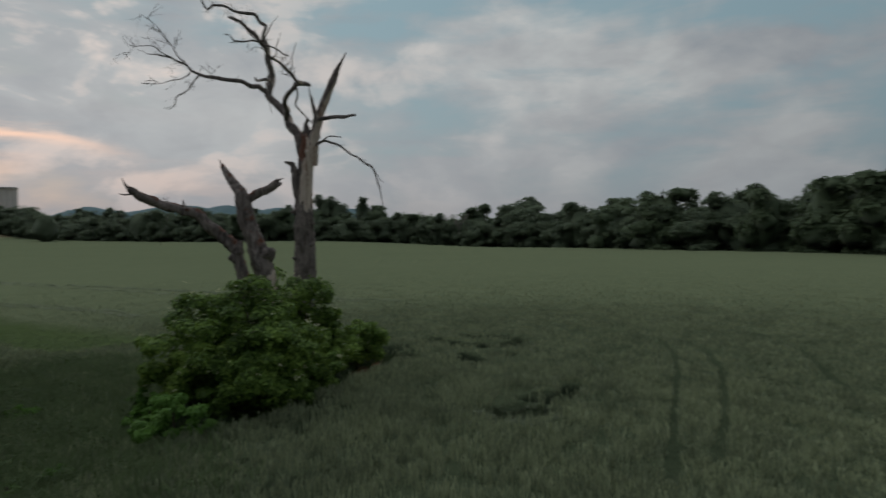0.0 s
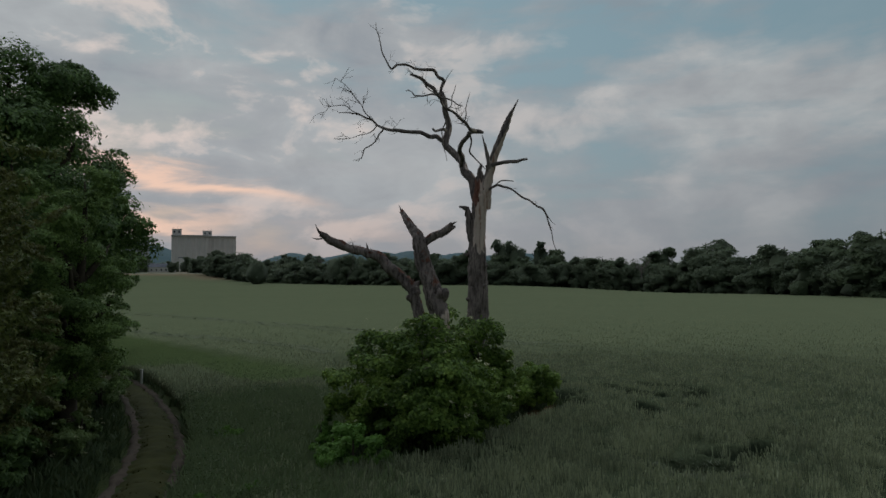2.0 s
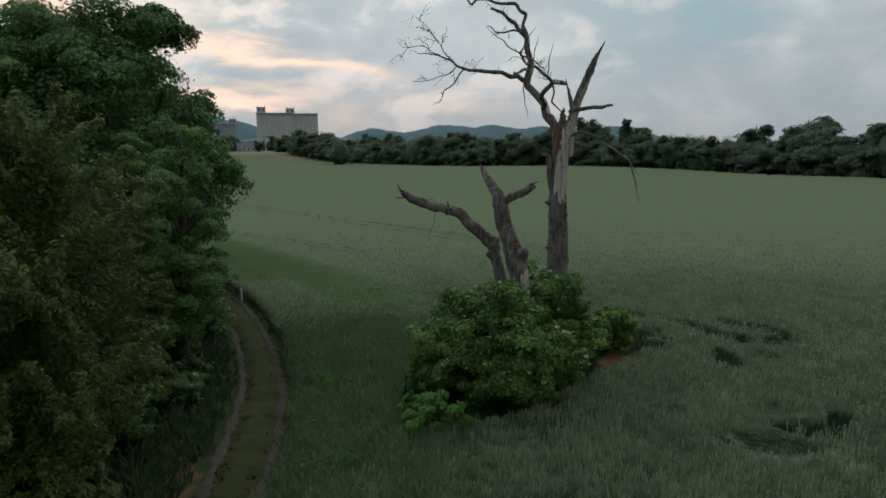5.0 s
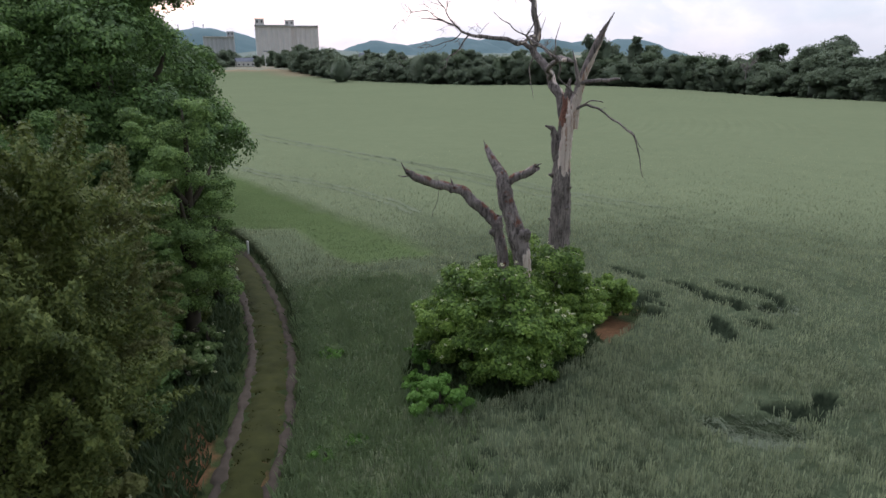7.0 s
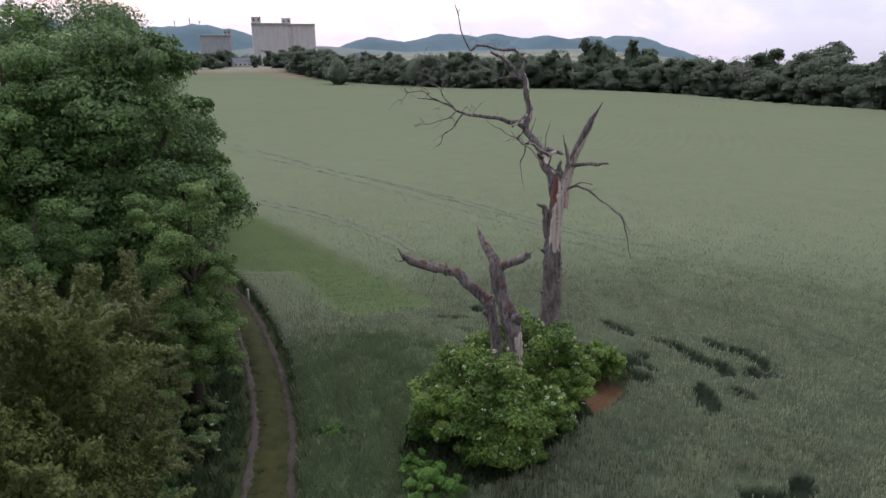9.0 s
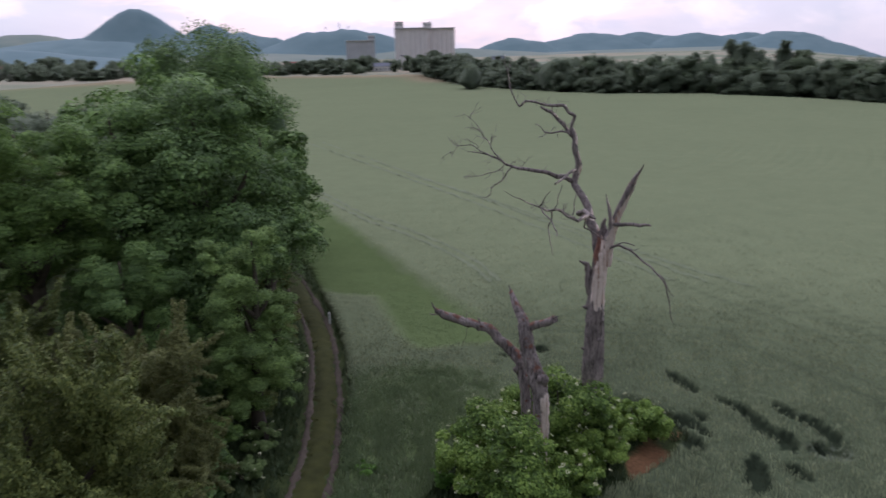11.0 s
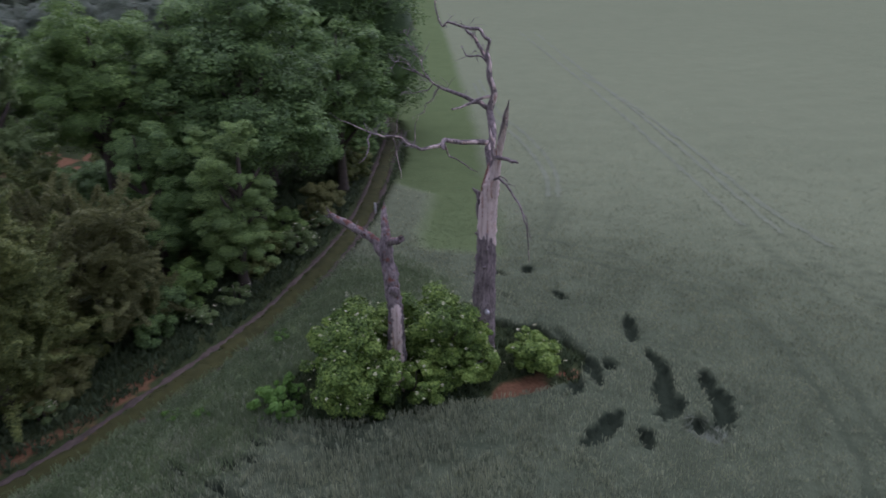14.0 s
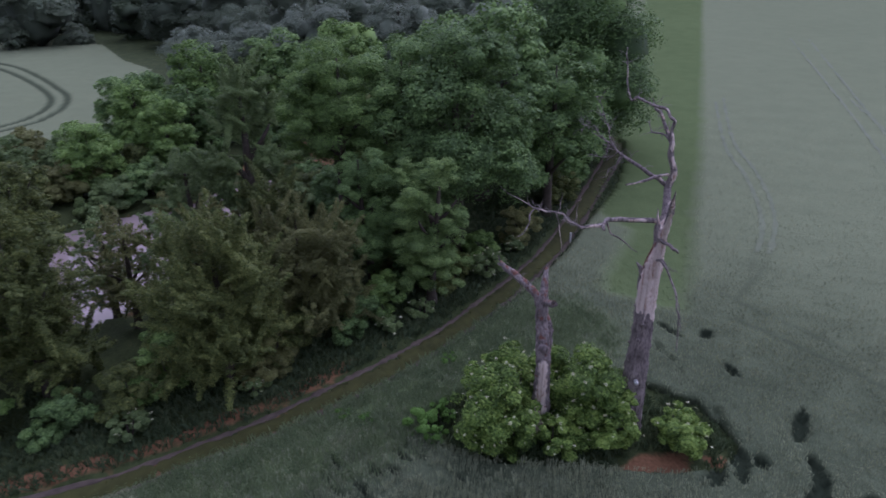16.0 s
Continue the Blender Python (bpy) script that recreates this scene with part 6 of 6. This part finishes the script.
def far_woods():
    """Massed trees too far off to tell apart: gardens by the silos, woods behind the hedgerow and the village."""
    rng = np.random.default_rng(44)
    got = []
    for count, az0, az1, r0, r1, h0, h1 in ((110, 27, 53, 570, 780, 7, 11.5), (90, 55, 82, 620, 900, 9, 15), (130, -42, 30, 365, 470, 13, 17), (60, 72, 100, 170, 300, 11, 15)):
        for _ in range(count):
            a, r = radians(rng.uniform(az0, az1)), rng.uniform(r0, r1)
            if radians(36.2) < a < radians(38.4) and r < 660:
                continue
            if az0 == -42:
                r -= 150 * smoothstep(0, -35, math.degrees(a))
            x, y = -r * math.sin(a), r * math.cos(a)
            h, w = rng.uniform(h0, h1), rng.uniform(4.5, 8)
            (v, f), _ = clump_crown(rng, w, w, -2, h, 18, 26, 1.0, 0.4, clump_r=0.4, pointed=True)
            spot = np.array([x, y, float(land(x, y))])
            got.append((v + spot, f))
            v, f = billow(rng, w, w, -2, h, 0.78)
            got.append((v + spot, f))
    v, f = join(got)
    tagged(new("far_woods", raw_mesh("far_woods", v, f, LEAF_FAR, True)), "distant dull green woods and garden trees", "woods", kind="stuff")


far_rows()
far_woods()


def bare_tree(az, r, h, seed):
    a = radians(az)
    x, y = -r * math.sin(a), r * math.cos(a)
    t = thing("bare_tree", x, y, float(ground_height(x, y)), "leafless grey tree standing in the far hedgerow", "tree")
    rng = np.random.default_rng(seed)
    stem = [(0, 0, -0.2, 0.3), (0.1, 0, h * 0.35, 0.22), (0.2, 0.1, h * 0.7, 0.12), (0.3, 0.1, h, 0.03)]
    part("trunk", raw_mesh("trunk", *tube(stem, 8, 4, 0.1, seed), TWIG, True), t)
    for i in range(9):
        b, z = i * 2.4, h * rng.uniform(0.4, 0.75)
        ln = h * rng.uniform(0.22, 0.36)
        pts = [(0.12, 0, z, 0.1), (0.12 + 0.5 * ln * math.cos(b), 0.5 * ln * math.sin(b), z + ln * 0.45, 0.07), (0.12 + 0.85 * ln * math.cos(b), 0.85 * ln * math.sin(b), z + ln * 0.95, 0.03)]
        bough = part("limb", raw_mesh("limb", *tube(pts, 6, 3, 0.1, i), TWIG, True), t)
        part("twigs", raw_mesh("twigs", *fine_twigs(pts, rng, 9, ln * 0.5, 0.6, 0.035), TWIG), bough)["kind"] = "stuff"


bare_tree(-2.3, 306, 14.5, 5)
bare_tree(24.6, 380, 13.5, 6)
for src in KINDS:
    src.location = (-300 + 20 * KINDS.index(src), -330, 0)

# ---- hills ----


def hill(az, r, elev, half, sharp, mat, label, deep=0.7):
    """One hill: a dome with a ridge-wise outline, as high as it stands over the plain."""
    a = radians(az)
    cx, cy = -r * math.sin(a), r * math.cos(a)
    foot = float(land(cx, cy))
    top = 13 + r * math.tan(radians(elev)) - foot + 8
    w = r * math.tan(radians(half)) * 2.0
    n = 36
    gx, gy, f = sheet(np.linspace(-1, 1, n), np.linspace(-1, 1, n))
    d = np.hypot(gx, gy)
    rng = np.random.default_rng(int(az * 10) + 500)
    ph = rng.uniform(0, 6.28, 6)
    body = np.clip(1 - d, 0, 1) ** sharp if sharp > 1.5 else np.clip((1 / (1 + (3.2 * d) ** 2) - 0.09) / 0.91, 0, 1) if sharp > 1 else np.cos(np.clip(d, 0, 1) * math.pi / 2) ** 1.6
    rough = 1 + 0.07 * np.sin(7 * gx + ph[0]) * np.sin(6 * gy + ph[1]) + 0.035 * np.sin(17 * gx + ph[2]) + 0.016 * np.sin(41 * gx + ph[3]) + 0.012 * rng.normal(0, 1, len(gx))
    z = top * body * (rough if sharp <= 1 else 1 + (rough - 1) * 0.15)
    x, y = gx * w, gy * w * deep
    c, s = math.cos(a), math.sin(a)
    hx, hy = x * c - y * s, x * s + y * c
    z = z + land(cx + hx, cy + hy) - foot - 8
    me = raw_mesh("hill", np.stack([hx, hy, z], 1), f, mat, True)
    ob = new("hill", me)
    ob.location = (cx, cy, foot)
    return tagged(ob, label, "hill", "far hills", "structure")


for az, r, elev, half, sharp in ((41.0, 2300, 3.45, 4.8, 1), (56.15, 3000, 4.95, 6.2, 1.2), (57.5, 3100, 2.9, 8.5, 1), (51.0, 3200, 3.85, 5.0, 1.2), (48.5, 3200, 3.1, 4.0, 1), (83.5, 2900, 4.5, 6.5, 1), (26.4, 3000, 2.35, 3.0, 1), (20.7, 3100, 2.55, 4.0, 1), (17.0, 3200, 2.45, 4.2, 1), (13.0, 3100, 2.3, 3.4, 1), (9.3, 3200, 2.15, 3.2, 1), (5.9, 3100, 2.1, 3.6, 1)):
    hill(az, r, elev, half, sharp, HILL_WOOD_HAZED, "wooded hill in the distance, coloured blue-green for haze")
hill(66.0, 1300, 2.1, 9.0, 1, HILL_WOOD_HAZED, "low wooded rise behind the village")
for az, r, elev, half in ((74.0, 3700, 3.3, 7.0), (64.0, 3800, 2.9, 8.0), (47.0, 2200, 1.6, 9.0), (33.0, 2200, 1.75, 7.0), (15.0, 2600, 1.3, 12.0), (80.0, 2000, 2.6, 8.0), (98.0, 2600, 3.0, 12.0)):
    hill(az, r, elev, half, 1, HILL_BARE_HAZED, "pale farmed slope in the distance")

# ---- silos, houses, masts ----


def far_place(az, r):
    a = radians(az)
    x, y = -r * math.sin(a), r * math.cos(a)
    return x, y, float(land(x, y)), a


def silo_cells(n, rad, height, mat):
    """A row of n round concrete cells side by side."""
    got = []
    for i in range(n):
        x = (i - (n - 1) / 2) * rad * 1.98
        ang = np.linspace(0, 2 * np.pi, 16, endpoint=False)
        lo = np.stack([x + rad * np.cos(ang), rad * np.sin(ang), np.zeros(16)], 1)
        hi = lo + np.array([0, 0, height])
        j = np.arange(16)
        got.append((np.vstack([lo, hi]), np.stack([j, (j + 1) % 16, 16 + (j + 1) % 16, 16 + j], 1)))
    v, f = join(got)
    return raw_mesh("cell", v, f, mat, True)


def build_silo(az0, az1, r, elev, tower_list, mat, label, block):
    x, y, z, a = far_place((az0 + az1) / 2, r)
    width = r * radians(abs(az0 - az1))
    s = thing("grain_silo", x, y, z, label, "silo", "grain silos")
    s.rotation_euler = (0, 0, a)
    h = 13 + r * math.tan(radians(elev)) - z
    n = max(3, round(width / block))
    rad = width / n / 2
    part("body", box_mesh("body", width * 0.985, rad * 3.2, h * 0.985, mat, 0.2), s)
    for i in range(n):
        c = part("cell", silo_cells(1, rad * 0.98, h * 0.93, mat), s)
        c.location = ((i - (n - 1) / 2) * 2 * rad, -rad * 0.85, 0)
    pr = part("parapet", box_mesh("parapet", width * 1.005, rad * 4.6, h * 0.045, PARAPET, 0.2), s, "pale concrete parapet")
    pr.location = (0, -0.3, h * 0.955)
    for i in range(int(width / 3)):
        w = part("roof_window", box_mesh("roof_window", 1.5, 0.4, h * 0.022, GLASS_DARK), pr)
        w.location = (-width / 2 + 2 + i * 3, -rad * 2.35, h * 0.012)
    for t0, t1, te in tower_list:
        tw = r * radians(abs(t0 - t1))
        th = 13 + r * math.tan(radians(te)) - z - h
        t = part("head_house", box_mesh("head_house", tw, rad * 2.6, th, mat, 0.2), s)
        t.location = (r * radians((az0 + az1) / 2 - (t0 + t1) / 2), 0, h)
        cap = part("cap", box_mesh("cap", tw * 1.06, rad * 2.8, 0.5, PARAPET), t)
        cap.location = (0, 0, th)
        for k in (-0.4, 0.1, 0.4):
            m = part("mast", raw_mesh("mast", *tube([(0, 0, 0, 0.18), (0, 0, 2.5, 0.14), (0, 0, 5.0 - 3 * abs(k), 0.1)], 6, 1), STEEL), t)
            m.location = (k * tw, 0, th + 0.4)
        for k in (-0.25, 0.25):
            w = part("window", box_mesh("window", tw * 0.16, 0.4, th * 0.4, GLASS_DARK), t)
            w.location = (k * tw, -rad * 1.35, th * 0.35)


build_silo(36.35, 33.55, 1000, 3.55, [(36.3, 35.6, 4.0)], PALE_CONCRETE, "huge pale concrete grain silo with head houses", 7.0)
build_silo(33.70, 31.42, 1008, 3.50, [(34.0, 33.3, 3.9)], PALE_CONCRETE, "huge pale concrete grain silo block", 7.0)
build_silo(40.3, 37.95, 900, 2.68, [(38.5, 37.95, 3.02)], DARK_CONCRETE, "lower grey concrete silo with round cells", 4.6)


def house(az, r, w, d, h, roof, wall, roof_mat, label, turn=0.0, storeys=2):
    x, y, z, a = far_place(az, r)
    b = thing("house", x, y, z, label, "house", "far houses")
    b.rotation_euler = (0, 0, a + radians(turn))
    part("wall", box_mesh("wall", w, d, h, wall, 0.05), b)
    v = np.array([(-w / 2 - 0.4, -d / 2 - 0.4, h), (w / 2 + 0.4, -d / 2 - 0.4, h), (w / 2 + 0.4, d / 2 + 0.4, h), (-w / 2 - 0.4, d / 2 + 0.4, h), (-w / 2 - 0.4, 0, h + roof), (w / 2 + 0.4, 0, h + roof)])
    bm = bmesh.new()
    vs = [bm.verts.new(p) for p in v]
    for idx in ((0, 1, 5, 4), (2, 3, 4, 5), (0, 4, 3), (1, 2, 5), (3, 2, 1, 0)):
        bm.faces.new([vs[i] for i in idx])
    part("roof", mesh_of(bm, "roof", roof_mat), b)
    n = max(2, int(w / 3.2))
    for s in range(storeys):
        for i in range(n):
            win = part("window", box_mesh("window", 1.2, 0.25, 1.4, GLASS_DARK), b)
            win.location = ((i - (n - 1) / 2) * w / n, -d / 2, 1.0 + s * h / storeys)
    ch = part("chimney", box_mesh("chimney", 0.7, 0.7, 1.6, roof_mat), b)
    ch.location = (w * 0.25, 0.3, h + roof * 0.7)


for k in range(6):
    house(73.2 - 0.86 * k, 720, 10.4, 10, 7.5, 3.6, RENDERED, (ROOF_RED, ROOF_GREY, ROOF_GREY, ROOF_GREY, ROOF_RED, ROOF_RED)[k], "white terraced house with a steep roof", 4)
house(70.2, 700, 8, 8, 4.2, 3.0, RENDERED, ROOF_GREY, "small white house with a slate roof", 20, 1)
house(66.6, 735, 18, 9, 6.0, 3.5, RENDERED, ROOF_RED, "white house with a red roof", -6)
house(65.2, 750, 10, 9, 6.0, 3.5, RENDERED, ROOF_RED, "white house with a red roof", 10)
house(37.3, 610, 15, 9, 4.0, 3.2, RENDERED, ROOF_GREY, "low white bungalow with a slate roof", 8, 1)
house(34.0, 640, 12, 9, 5.0, 3.4, RENDERED, ROOF_GREY, "white house with a slate roof", -10)
house(32.8, 660, 13, 8, 4.5, 3.0, RENDERED, ROOF_GREY, "white house with a slate roof", 12, 1)
house(27.7, 640, 11, 8, 7.5, 3.4, RENDERED, ROOF_GREY, "pale house behind the hedge", 5)
house(44.6, 690, 16, 9, 6.0, 3.6, RENDERED, ROOF_RED, "house with a red roof among garden trees", 5)
house(41.0, 660, 12, 9, 5.0, 3.4, RENDERED, ROOF_RED, "house with a red roof among garden trees", -12)
house(12.4, 430, 12, 8, 5.0, 3.0, RENDERED, ROOF_GREY, "white house behind the hedgerow", 5)
house(-0.8, 420, 12, 8, 9.0, 3.5, RENDERED, ROOF_RED, "white house with a red roof behind the hedgerow", 8)


def white_tower():
    x, y, z, a = far_place(35.45, 640)
    t = thing("transformer_tower", x, y, z, "slim white transformer tower with a flat cap", "tower")
    part("shaft", box_mesh("shaft", 5.0, 5.0, 12.5, RENDERED, 0.1), t)
    cap = part("cap", box_mesh("cap", 5.8, 5.8, 0.7, ROOF_GREY), t)
    cap.location = (0, 0, 12.5)


white_tower()


def hill_mast(az, r, elev, h):
    x, y, _, a = far_place(az, r)
    z = 13 + r * math.tan(radians(elev))
    t = thing("radio_mast", x, y, z - 12, "thin steel radio mast on the wooded hill", "mast", "hill masts")
    part("pole", raw_mesh("pole", *tube([(0, 0, 0, 1.1), (0, 0, h * 0.6 + 10, 0.8), (0, 0, h + 12, 0.4)], 6, 1), STEEL), t)
    for k in (0.5, 0.75):
        p = part("platform", box_mesh("platform", 4, 4, 1.0, STEEL), t)
        p.location = (0, 0, 12 + h * k)


hill_mast(40.9, 2300, 3.42, 22)
hill_mast(42.0, 2300, 3.3, 14)
hill_mast(40.2, 2300, 3.4, 10)


def track_post():
    t = thing("marker_post", -27.1, 34.6, float(ground_height(-27.1, 34.6)), "white marker post beside the track", "post")
    part("shaft", box_mesh("shaft", 0.12, 0.12, 0.8, RENDERED, 0.015), t)
    c = part("cap", box_mesh("cap", 0.16, 0.16, 0.08, PARAPET, 0.02), t)
    c.location = (0, 0, 0.8)


track_post()
